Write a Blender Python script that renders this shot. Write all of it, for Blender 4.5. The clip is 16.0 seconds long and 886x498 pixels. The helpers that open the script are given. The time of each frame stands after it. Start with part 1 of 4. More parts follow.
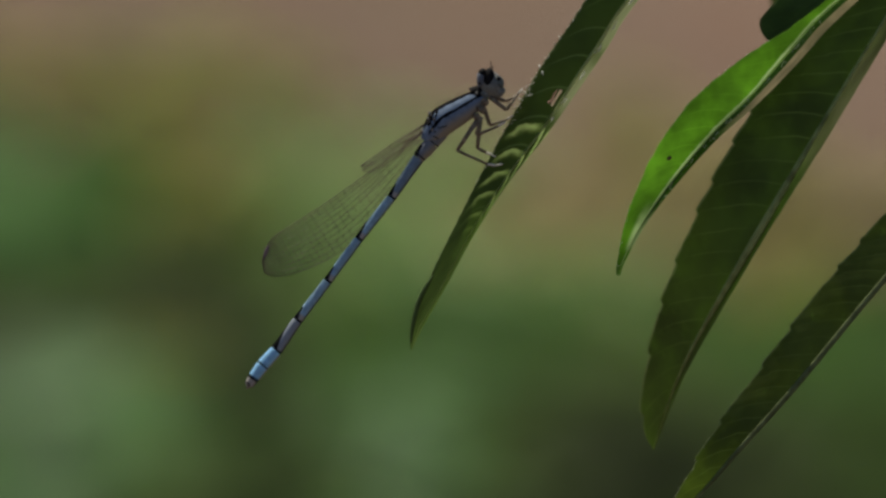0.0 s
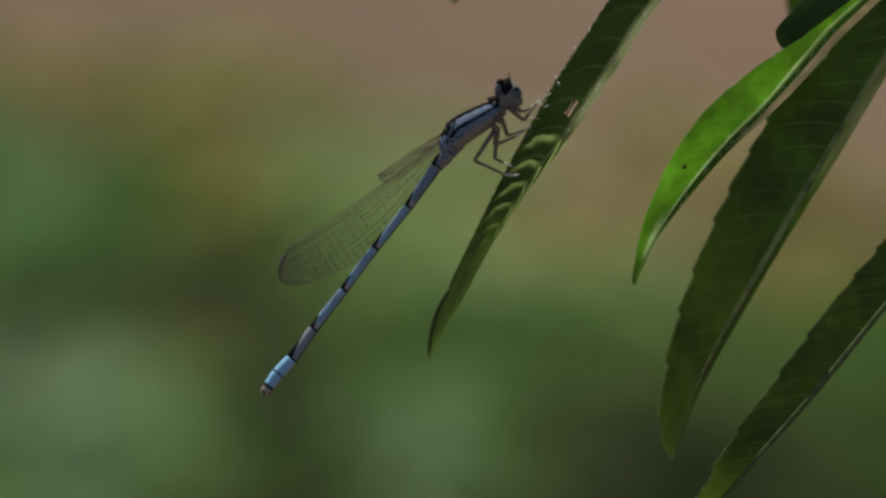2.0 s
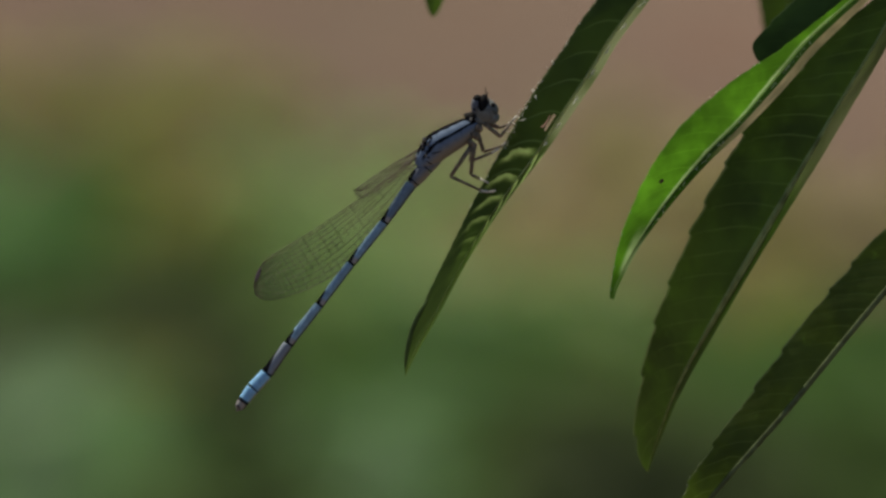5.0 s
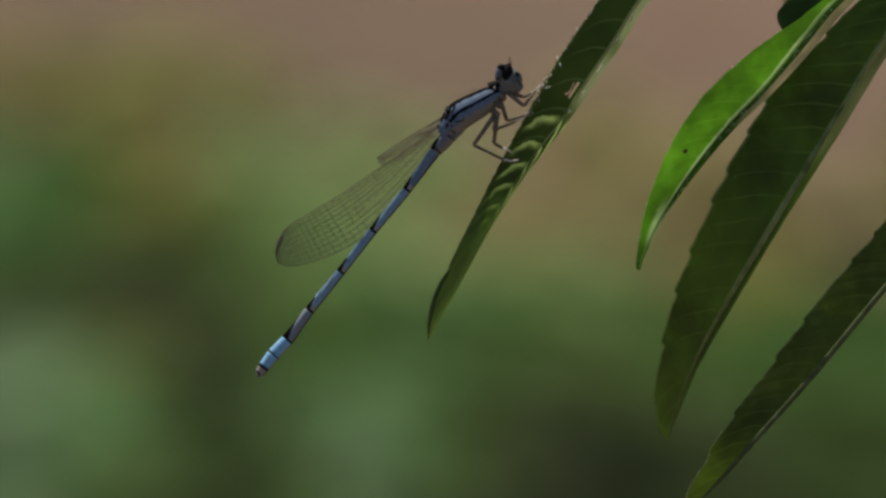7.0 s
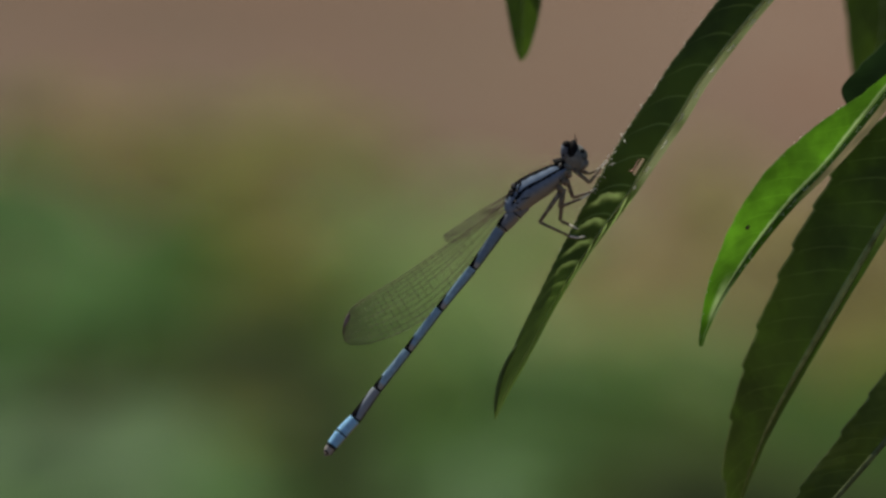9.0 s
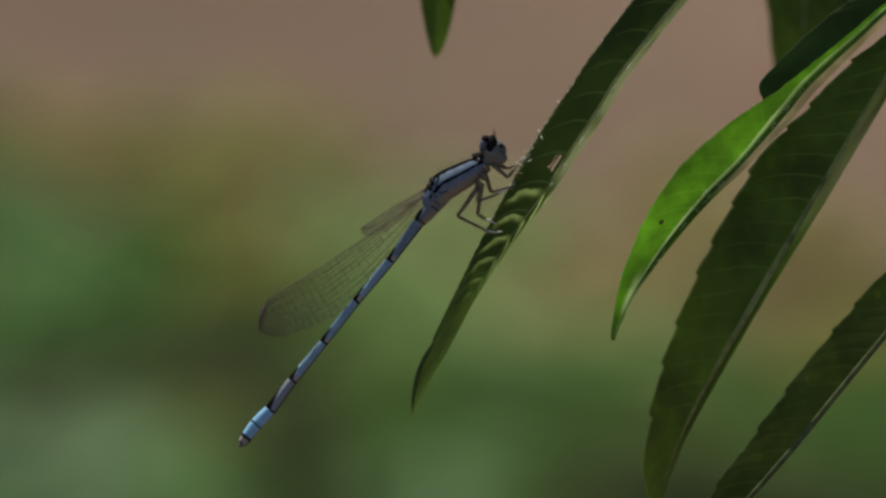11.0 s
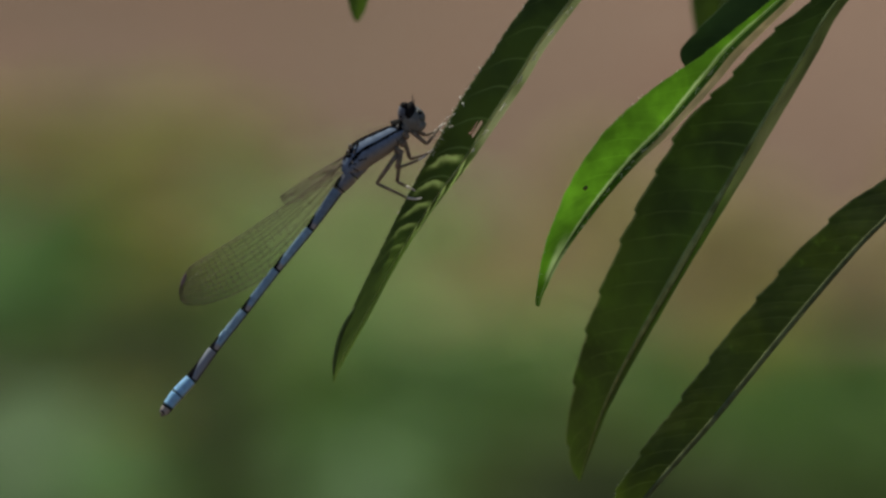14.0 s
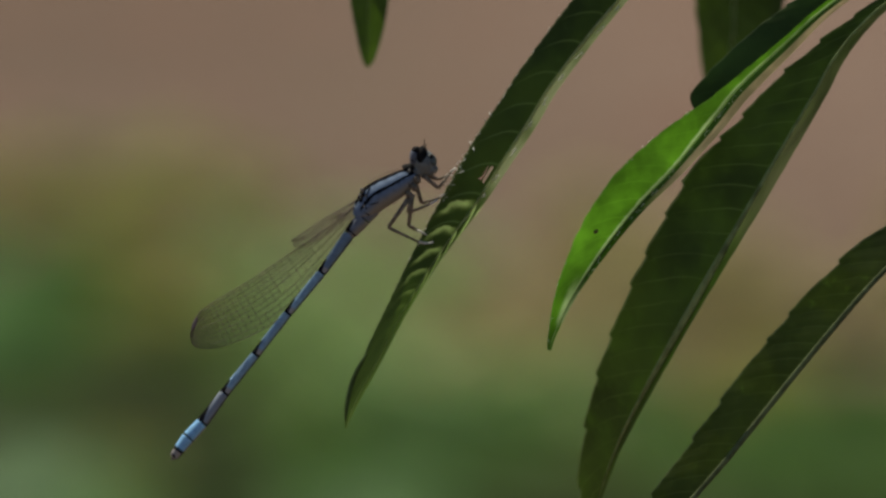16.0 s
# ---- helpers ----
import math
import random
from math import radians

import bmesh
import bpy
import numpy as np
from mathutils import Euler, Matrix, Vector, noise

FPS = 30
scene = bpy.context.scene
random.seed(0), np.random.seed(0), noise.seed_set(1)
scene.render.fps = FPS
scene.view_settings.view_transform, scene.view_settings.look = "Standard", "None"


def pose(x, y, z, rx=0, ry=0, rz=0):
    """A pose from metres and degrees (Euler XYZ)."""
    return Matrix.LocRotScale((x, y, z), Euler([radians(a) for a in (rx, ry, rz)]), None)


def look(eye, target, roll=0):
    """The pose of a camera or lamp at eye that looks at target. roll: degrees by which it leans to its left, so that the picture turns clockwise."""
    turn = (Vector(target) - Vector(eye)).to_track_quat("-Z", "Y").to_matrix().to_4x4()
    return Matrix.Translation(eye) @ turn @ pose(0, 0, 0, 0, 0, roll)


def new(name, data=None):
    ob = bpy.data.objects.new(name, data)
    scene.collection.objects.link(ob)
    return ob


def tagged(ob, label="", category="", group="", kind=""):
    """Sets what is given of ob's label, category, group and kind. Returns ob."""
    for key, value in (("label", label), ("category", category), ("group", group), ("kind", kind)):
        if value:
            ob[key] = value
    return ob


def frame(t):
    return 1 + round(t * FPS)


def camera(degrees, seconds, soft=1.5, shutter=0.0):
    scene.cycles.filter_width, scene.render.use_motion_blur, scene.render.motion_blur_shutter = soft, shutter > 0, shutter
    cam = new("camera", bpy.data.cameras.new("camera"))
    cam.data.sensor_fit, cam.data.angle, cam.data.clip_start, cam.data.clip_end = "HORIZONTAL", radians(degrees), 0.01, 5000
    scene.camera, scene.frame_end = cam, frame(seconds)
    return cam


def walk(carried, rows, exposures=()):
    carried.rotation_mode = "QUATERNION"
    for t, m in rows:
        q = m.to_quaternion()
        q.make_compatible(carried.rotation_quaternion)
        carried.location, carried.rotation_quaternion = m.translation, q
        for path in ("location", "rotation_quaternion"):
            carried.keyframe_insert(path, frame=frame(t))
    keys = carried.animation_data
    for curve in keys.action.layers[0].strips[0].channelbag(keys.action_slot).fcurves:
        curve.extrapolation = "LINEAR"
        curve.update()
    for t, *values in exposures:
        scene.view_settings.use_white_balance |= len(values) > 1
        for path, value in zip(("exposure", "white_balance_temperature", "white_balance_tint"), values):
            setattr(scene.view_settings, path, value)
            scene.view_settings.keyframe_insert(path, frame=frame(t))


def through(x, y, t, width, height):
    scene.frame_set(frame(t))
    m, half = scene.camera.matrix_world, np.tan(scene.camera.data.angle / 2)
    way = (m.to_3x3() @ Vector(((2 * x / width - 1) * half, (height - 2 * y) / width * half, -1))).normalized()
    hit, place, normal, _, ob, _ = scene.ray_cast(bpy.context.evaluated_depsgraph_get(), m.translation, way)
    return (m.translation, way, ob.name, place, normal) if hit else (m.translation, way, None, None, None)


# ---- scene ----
FOV = 4.918            # a long close-up lens
NEAR = 0.9             # metres from the lens to the damselfly
HALF = math.tan(radians(FOV / 2))
UNIT = NEAR * HALF / 784          # one plan unit in the plane of the damselfly: 0.0493 mm
EYE = Vector((0, 0, 1.3))
DIP = radians(15)
RIGHT = Vector((1, 0, 0))
AHEAD = Vector((0, math.cos(DIP), -math.sin(DIP)))
UP = Vector((0, math.sin(DIP), math.cos(DIP)))
UPRIGHT = Matrix((RIGHT, UP, -AHEAD)).transposed().to_4x4()


def spot(u, v, d=0.0):
    """A place beside the damselfly: u units to the right, v units down, d units further away."""
    far = NEAR + d * UNIT
    return EYE + AHEAD * far + (RIGHT * (u - 784) + UP * (441 - v)) * (far * HALF / 784)


def view(pan, tilt, side, lift, roll):
    """The hand-held camera: pan and tilt turn it, side and lift shift it, in plan units."""
    turn = Matrix.Rotation(math.atan(pan * HALF / 784), 4, "Y") @ Matrix.Rotation(math.atan(tilt * HALF / 784), 4, "X")
    eye = EYE - RIGHT * side * UNIT + UP * lift * UNIT
    return Matrix.Translation(eye) @ UPRIGHT @ turn @ pose(0, 0, 0, 0, 0, roll)


cam = camera(FOV, 16.0, soft=2.8)
cam.data.dof.use_dof = True
cam.data.dof.focus_distance = NEAR
cam.data.dof.aperture_fstop = 38
# -- rows --
walk(cam, [
    (0, view(91.2, -4.1, -122, 18.3, -0.1)),
    (0.3, view(101, 23.8, -124.6, 20.9, -0.37)),
    (0.5, view(87.7, 28.9, -126.4, 22.7, -0.47)),
    (0.8, view(60.2, 28.9, -129, 25.3, -0.5)),
    (1, view(62.5, 21.9, -130.8, 27.1, -0.6)),
    (1.3, view(73.8, 12.6, -133.4, 29.8, -0.4)),
    (1.5, view(97.4, -2.5, -135.2, 31.6, -0.55)),
    (1.8, view(129.3, -2.3, -137.8, 34.2, -0.26)),
    (2, view(139.3, -1.2, -139.6, 36, -0.42)),
    (2.3, view(137.5, 10.8, -142.3, 38.6, -0.46)),
    (2.5, view(108.2, 31.4, -144.1, 40.4, -0.37)),
    (2.7, view(86.5, 35.6, -145.8, 42.2, -0.47)),
    (2.8, view(91.1, 33.5, -146.7, 43, -0.51)),
    (3, view(89.6, 25.6, -148.5, 44.8, -0.75)),
    (3.3, view(91.5, 25.5, -151.1, 47.4, -0.61)),
    (3.4, view(102.6, 12, -152, 48.3, -0.65)),
    (3.5, view(104.7, -3, -152.9, 49.2, -0.69)),
    (3.8, view(106.8, -8.6, -155.5, 51.9, -0.71)),
    (4, view(92.9, 4.9, -157.3, 53.7, -0.56)),
    (4.2, view(84.5, 19.2, -146.8, 50.1, -0.57)),
    (6.3, view(6, 26.9, -36.7, 12.5, 0.1)),
    (6.5, view(0.7, 13, -26.2, 8.9, 0.05)),
    (6.8, view(-0.7, 1.5, -10.5, 3.6, 0.05)),
    (7, view(0, 0, -0, -0, 0)),
    (7.3, view(54.9, -11.5, -16.4, 2, -0.44)),
    (7.5, view(79, -11.6, -27.4, 3.4, -0.36)),
    (7.8, view(103.1, 11.8, -43.9, 5.4, -0.44)),
    (8, view(141.7, 26.9, -54.9, 6.7, -0.54)),
    (8.3, view(189.9, 60.9, -71.3, 8.7, -0.55)),
    (8.5, view(198.5, 87, -82.3, 10.1, -0.49)),
    (8.8, view(227.1, 114.9, -98.8, 12.1, -0.6)),
    (9, view(225.6, 125, -109.8, 13.4, -0.48)),
    (9.2, view(206, 132.4, -121, 13.4, -0.26)),
    (11.3, view(173.9, 116.3, -238.8, 13.4, -0.58)),
    (11.5, view(172.9, 115.2, -250, 13.4, -0.66)),
    (11.8, view(153.3, 96.6, -248.6, 2.2, -0.49)),
    (12, view(137.7, 79.3, -247.6, -5.3, -0.64)),
    (12.3, view(117.6, 62.3, -246.1, -16.5, -0.8)),
    (12.5, view(102.6, 46.6, -245.1, -24, -0.52)),
    (12.8, view(100.3, 22.7, -243.7, -35.2, -0.97)),
    (13, view(108.8, 16.5, -242.7, -42.7, -0.76)),
    (13.3, view(104.4, 30.6, -235.6, -41.7, -0.23)),
    (13.5, view(91.7, 51.1, -230.9, -41.1, -0.46)),
    (13.8, view(67.6, 80.2, -223.8, -40.1, -0.74)),
    (14, view(49.5, 109, -219.1, -39.4, -0.47)),
    (14.3, view(40.3, 115.8, -212, -38.4, -0.5)),
    (14.5, view(30.7, 126.6, -207.3, -37.8, -0.29)),
    (14.8, view(39, 158.3, -202.4, -38.5, -0.57)),
    (15, view(47.5, 186.8, -199.2, -39, -0.53)),
    (15.3, view(26.9, 198.4, -194.3, -39.7, -0.62)),
    (15.5, view(30.7, 198, -191.1, -40.2, -0.6)),
    (15.8, view(30.2, 190.6, -186.2, -41, -0.95)),
    (16, view(32.3, 191.8, -182.9, -41.5, -0.83)),
])
# -- end --

# ---- light ----
SUN_AZ, SUN_EL = radians(-32), radians(56)      # from behind the plant, a little to one side
world = bpy.data.worlds.new("sky")
scene.world = world
world.use_nodes = True
sky = world.node_tree.nodes.new("ShaderNodeTexSky")
sky.sky_type, sky.sun_disc, sky.sun_elevation, sky.sun_rotation = "NISHITA", False, SUN_EL, SUN_AZ
back = world.node_tree.nodes["Background"]
back.inputs["Strength"].default_value = 0.06
world.node_tree.links.new(sky.outputs["Color"], back.inputs["Color"])
sun_way = Vector((math.sin(SUN_AZ) * math.cos(SUN_EL), math.cos(SUN_AZ) * math.cos(SUN_EL), math.sin(SUN_EL)))
sun = new("sun", bpy.data.lights.new("sun", "SUN"))
sun.data.energy, sun.data.angle, sun.data.color = 4.2, radians(0.53), (1.0, 0.915, 0.735)
sun.matrix_world = look(sun_way * 20, (0, 0, 0))
scene.view_settings.exposure = 0.0


# ---- materials ----
def nodes_of(name):
    mat = bpy.data.materials.new(name)
    mat.use_nodes = True
    nt = mat.node_tree
    return mat, nt, nt.nodes["Principled BSDF"], nt.nodes["Material Output"]


def node(nt, kind, links=None, operation=None, data_type=None, interpolation_type=None):
    n = nt.nodes.new(kind)
    if operation:
        n.operation = operation
    if data_type:
        n.data_type = data_type
    if interpolation_type:
        n.interpolation_type = interpolation_type
    for key, value in (links or {}).items():
        if isinstance(value, (int, float, tuple)):
            if isinstance(value, tuple) and len(value) == 3 and kind != "ShaderNodeVectorMath":
                value = (*value, 1)
            n.inputs[key].default_value = value
        else:
            nt.links.new(value, n.inputs[key])
    return n


def math_node(nt, op, a, b=0.0, c=0.0):
    return node(nt, "ShaderNodeMath", {0: a, 1: b, 2: c}, operation=op).outputs[0]


def mixed(nt, fac, a, b):
    n = node(nt, "ShaderNodeMix", None, data_type="RGBA")
    for key, value in ((0, fac), (6, a), (7, b)):
        if isinstance(value, (int, float)):
            n.inputs[key].default_value = value
        elif isinstance(value, tuple):
            n.inputs[key].default_value = (*value, 1)
        else:
            nt.links.new(value, n.inputs[key])
    return n.outputs[2]


def smooth(nt, x, lo, hi):
    n = node(nt, "ShaderNodeMapRange", {0: x, 1: lo, 2: hi, 3: 0.0, 4: 1.0}, interpolation_type="SMOOTHSTEP")
    return n.outputs[0]


def noise_of(nt, scale, detail=3.0, vector=None):
    links = {"Scale": scale, "Detail": detail}
    if vector is None:
        vector = node(nt, "ShaderNodeTexCoord").outputs["Object"]
    links["Vector"] = vector
    return node(nt, "ShaderNodeTexNoise", links).outputs["Fac"]


def leaf_material(name, face, through, glow=0.4, pitch=38.0, thin=0.0, tip_pale=0.0, vein=0.8, pale=0.0, margin=None, slant=(42.0, 40.0), margin_from=(60.0, 520.0), fleck=0.0):
    """A willow-like leaf: dark blade, fine paler side veins, light that passes through. thin: sunlit bands put into the
    translucency.
    """
    mat, nt, bsdf, out = nodes_of(name)
    uv = node(nt, "ShaderNodeTexCoord").outputs["UV"]
    sep = node(nt, "ShaderNodeSeparateXYZ", {0: uv})
    u, v = sep.outputs[0], sep.outputs[1]
    av = math_node(nt, "ABSOLUTE", v)
    grain = noise_of(nt, 900.0, 4.0)
    cloud = noise_of(nt, 140.0, 3.0)
    patch = noise_of(nt, 60.0, 2.0)
    bend = math_node(nt, "MULTIPLY", av, math_node(nt, "MULTIPLY_ADD", av, slant[1], slant[0]))
    wob = math_node(nt, "MULTIPLY", math_node(nt, "SUBTRACT", cloud, 0.5), 26.0)
    phase = math_node(nt, "DIVIDE", math_node(nt, "ADD", math_node(nt, "ADD", u, bend), wob), pitch)
    tri = math_node(nt, "ABSOLUTE", math_node(nt, "SUBTRACT", math_node(nt, "FRACT", phase), 0.5))
    line = smooth(nt, tri, 0.06, 0.0)
    line = math_node(nt, "MULTIPLY", line, math_node(nt, "MULTIPLY", math_node(nt, "MULTIPLY", smooth(nt, av, 1.05, 0.5), smooth(nt, patch, 0.3, 0.6)), vein))
    base = mixed(nt, smooth(nt, cloud, 0.3, 0.7), tuple(c * 0.72 for c in face), tuple(c * 1.2 for c in face))
    base = mixed(nt, math_node(nt, "MULTIPLY", smooth(nt, patch, 0.45, 0.7), 0.7), base, (face[0] * 2.0, face[1] * 1.7, face[2] * 1.1))
    base = mixed(nt, math_node(nt, "MULTIPLY", smooth(nt, grain, 0.45, 0.75), 0.35), base, tuple(c * 1.6 for c in face))
    base = mixed(nt, line, base, (face[0] * 3.0 + 0.05, face[1] * 2.6 + 0.06, face[2] * 3.0 + 0.03))
    if tip_pale:
        # lighter blade colour towards the tip
        base = mixed(nt, math_node(nt, "MULTIPLY", smooth(nt, u, 430.0, 60.0), tip_pale), base, (face[0] * 1.6, face[1] * 1.4, face[2] * 1.5))
    rim = smooth(nt, math_node(nt, "ADD", av, math_node(nt, "MULTIPLY", math_node(nt, "SUBTRACT", grain, 0.5), 0.06)), 0.955, 0.985)
    base = mixed(nt, math_node(nt, "MULTIPLY", rim, 0.75), base, (0.34, 0.40, 0.17))
    nt.links.new(base, bsdf.inputs["Base Color"])
    bsdf.inputs["Roughness"].default_value = 0.55
    bsdf.inputs["Specular IOR Level"].default_value = 0.2
    relief = math_node(nt, "ADD", math_node(nt, "MULTIPLY", tri, 1.0), math_node(nt, "MULTIPLY", grain, 0.35))
    bump = node(nt, "ShaderNodeBump", {"Height": relief, "Strength": 0.12, "Distance": 0.0002})
    nt.links.new(bump.outputs[0], bsdf.inputs["Normal"])
    tcol = mixed(nt, line, mixed(nt, smooth(nt, math_node(nt, "ADD", cloud, math_node(nt, "MULTIPLY", grain, 0.3)), 0.40, 0.85), tuple(c * 0.5 for c in through), tuple(min(1, c * 1.15) for c in through)), tuple(min(1, c * 1.35) for c in through))
    fac = glow
    if not tip_pale:
        # thicker and thinner spots between the veins
        fac = math_node(nt, "MULTIPLY", math_node(nt, "MULTIPLY_ADD", smooth(nt, noise_of(nt, 230.0, 4.0), 0.42, 0.62), 0.55, 0.72), glow)
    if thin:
        # sunlit bands by the side veins, painted as translucency in one stretch of blade
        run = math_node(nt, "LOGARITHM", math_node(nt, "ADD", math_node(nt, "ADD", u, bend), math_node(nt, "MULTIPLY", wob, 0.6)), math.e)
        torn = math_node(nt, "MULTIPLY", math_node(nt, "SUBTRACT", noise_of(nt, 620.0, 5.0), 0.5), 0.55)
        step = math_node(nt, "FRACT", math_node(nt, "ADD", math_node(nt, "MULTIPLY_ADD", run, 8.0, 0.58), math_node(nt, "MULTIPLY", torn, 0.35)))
        # each sunlit band ends sharply at a vein and fades away from it
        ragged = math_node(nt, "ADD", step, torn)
        sun_band = math_node(nt, "MULTIPLY", smooth(nt, ragged, 0.16, 0.58), smooth(nt, ragged, 0.74, 0.64))
        sun_band = math_node(nt, "MULTIPLY", sun_band, math_node(nt, "MULTIPLY_ADD", smooth(nt, cloud, 0.35, 0.6), 0.45, 0.55))
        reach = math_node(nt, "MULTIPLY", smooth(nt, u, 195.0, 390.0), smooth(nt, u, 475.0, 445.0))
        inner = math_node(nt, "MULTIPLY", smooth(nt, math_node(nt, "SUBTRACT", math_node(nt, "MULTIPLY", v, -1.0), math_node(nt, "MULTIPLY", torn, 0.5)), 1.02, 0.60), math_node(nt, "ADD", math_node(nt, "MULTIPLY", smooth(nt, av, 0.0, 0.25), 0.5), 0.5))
        sun_band = math_node(nt, "MULTIPLY", math_node(nt, "MULTIPLY", sun_band, reach), inner)
        sun_band = math_node(nt, "MINIMUM", math_node(nt, "MULTIPLY", sun_band, 1.5), 1.0)
        tcol = mixed(nt, sun_band, tcol, (0.56, 0.80, 0.28))
        fac = math_node(nt, "MULTIPLY_ADD", sun_band, thin, glow)
    if tip_pale:
        # stronger translucency towards the tip
        tip_glow = math_node(nt, "MULTIPLY", smooth(nt, u, 340.0, 110.0), math_node(nt, "ADD", 0.55, math_node(nt, "MULTIPLY", smooth(nt, cloud, 0.35, 0.65), 0.45)))
        tcol = mixed(nt, tip_glow, tcol, (0.205, 0.36, 0.08))
        fac = math_node(nt, "MULTIPLY_ADD", tip_glow, 0.29, fac)
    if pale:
        # sun glints along the midrib and near the tip, painted as pale tissue
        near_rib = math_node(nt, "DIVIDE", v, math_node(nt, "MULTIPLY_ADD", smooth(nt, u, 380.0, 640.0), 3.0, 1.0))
        rib_glint = math_node(nt, "MULTIPLY", smooth(nt, math_node(nt, "ADD", near_rib, math_node(nt, "MULTIPLY", math_node(nt, "SUBTRACT", grain, 0.5), 0.08)), -0.085, -0.045), smooth(nt, v, 0.1, 0.02))
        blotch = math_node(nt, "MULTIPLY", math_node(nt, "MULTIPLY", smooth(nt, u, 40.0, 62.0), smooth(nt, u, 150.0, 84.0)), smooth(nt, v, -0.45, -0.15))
        whitish = math_node(nt, "MULTIPLY", math_node(nt, "MAXIMUM", rib_glint, math_node(nt, "MULTIPLY", blotch, 0.95)), pale)
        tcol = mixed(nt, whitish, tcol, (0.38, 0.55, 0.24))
        # shade beside the midrib on the narrow half, painted; a pale rim beyond it
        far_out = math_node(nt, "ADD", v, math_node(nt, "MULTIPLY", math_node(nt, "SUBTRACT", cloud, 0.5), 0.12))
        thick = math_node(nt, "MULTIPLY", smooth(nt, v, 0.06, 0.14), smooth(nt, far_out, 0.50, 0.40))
        pale_rim = math_node(nt, "MULTIPLY", smooth(nt, far_out, 0.40, 0.50), smooth(nt, u, 280.0, 400.0))
        tcol = mixed(nt, pale_rim, tcol, (0.58, 0.50, 0.30))
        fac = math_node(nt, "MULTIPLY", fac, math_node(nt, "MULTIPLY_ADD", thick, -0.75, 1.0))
    if margin:
        # pale thin tissue on the narrow half beyond the midrib
        beyond = math_node(nt, "MULTIPLY", smooth(nt, math_node(nt, "ADD", v, math_node(nt, "MULTIPLY", math_node(nt, "SUBTRACT", cloud, 0.5), 0.1)), -0.05, 0.03), math_node(nt, "ADD", 0.45, math_node(nt, "MULTIPLY", smooth(nt, cloud, 0.3, 0.62), 0.55)))
        beyond = math_node(nt, "MULTIPLY", beyond, smooth(nt, u, *margin_from))
        tcol = mixed(nt, beyond, tcol, margin)
        fac = math_node(nt, "MINIMUM", math_node(nt, "MULTIPLY_ADD", beyond, 0.5, fac), 0.8)
    if fleck:
        # small thin spots
        thin_spot = math_node(nt, "MULTIPLY", smooth(nt, noise_of(nt, 700.0, 2.0), 0.60, 0.78), smooth(nt, cloud, 0.40, 0.60))
        tcol = mixed(nt, thin_spot, tcol, (0.22, 0.46, 0.05))
        fac = math_node(nt, "MULTIPLY_ADD", thin_spot, fleck, fac)
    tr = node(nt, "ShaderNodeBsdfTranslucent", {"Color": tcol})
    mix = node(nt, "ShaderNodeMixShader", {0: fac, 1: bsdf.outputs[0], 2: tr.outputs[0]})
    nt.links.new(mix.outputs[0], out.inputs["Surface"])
    return mat


def plain(name, colour, rough=0.5, scale=800.0, vary=0.25, spec=0.4, bump=0.0):
    mat, nt, bsdf, out = nodes_of(name)
    n = noise_of(nt, scale, 4.0)
    nt.links.new(mixed(nt, smooth(nt, n, 0.3, 0.7), tuple(c * (1 - vary) for c in colour), tuple(min(1, c * (1 + vary)) for c in colour)), bsdf.inputs["Base Color"])
    bsdf.inputs["Roughness"].default_value = rough
    bsdf.inputs["Specular IOR Level"].default_value = spec
    if bump:
        b = node(nt, "ShaderNodeBump", {"Height": n, "Strength": 0.5, "Distance": bump})
        nt.links.new(b.outputs[0], bsdf.inputs["Normal"])
    return mat


def rib_material(name, face, through, rough=0.75, spec=0.1, glow=0.3):
    mat, nt, bsdf, out = nodes_of(name)
    n, big = noise_of(nt, 1100.0, 4.0), noise_of(nt, 260.0, 3.0)
    col = mixed(nt, smooth(nt, n, 0.3, 0.7), tuple(c * 0.7 for c in face), tuple(c * 1.25 for c in face))
    col = mixed(nt, math_node(nt, "MULTIPLY", smooth(nt, big, 0.55, 0.75), 0.5), col, (0.06, 0.075, 0.025))
    nt.links.new(col, bsdf.inputs["Base Color"])
    bsdf.inputs["Roughness"].default_value = rough
    bsdf.inputs["Specular IOR Level"].default_value = spec
    bump = node(nt, "ShaderNodeBump", {"Height": n, "Strength": 0.4, "Distance": 0.0001})
    nt.links.new(bump.outputs[0], bsdf.inputs["Normal"])
    tr = node(nt, "ShaderNodeBsdfTranslucent", {"Color": through})
    mix = node(nt, "ShaderNodeMixShader", {0: glow, 1: bsdf.outputs[0], 2: tr.outputs[0]})
    nt.links.new(mix.outputs[0], out.inputs["Surface"])
    return mat


BLUE, SKY_BLUE, INK, PALE, DUN = (0.27, 0.43, 0.58), (0.29, 0.58, 0.90), (0.008, 0.008, 0.010), (0.29, 0.262, 0.218), (0.070, 0.062, 0.058)


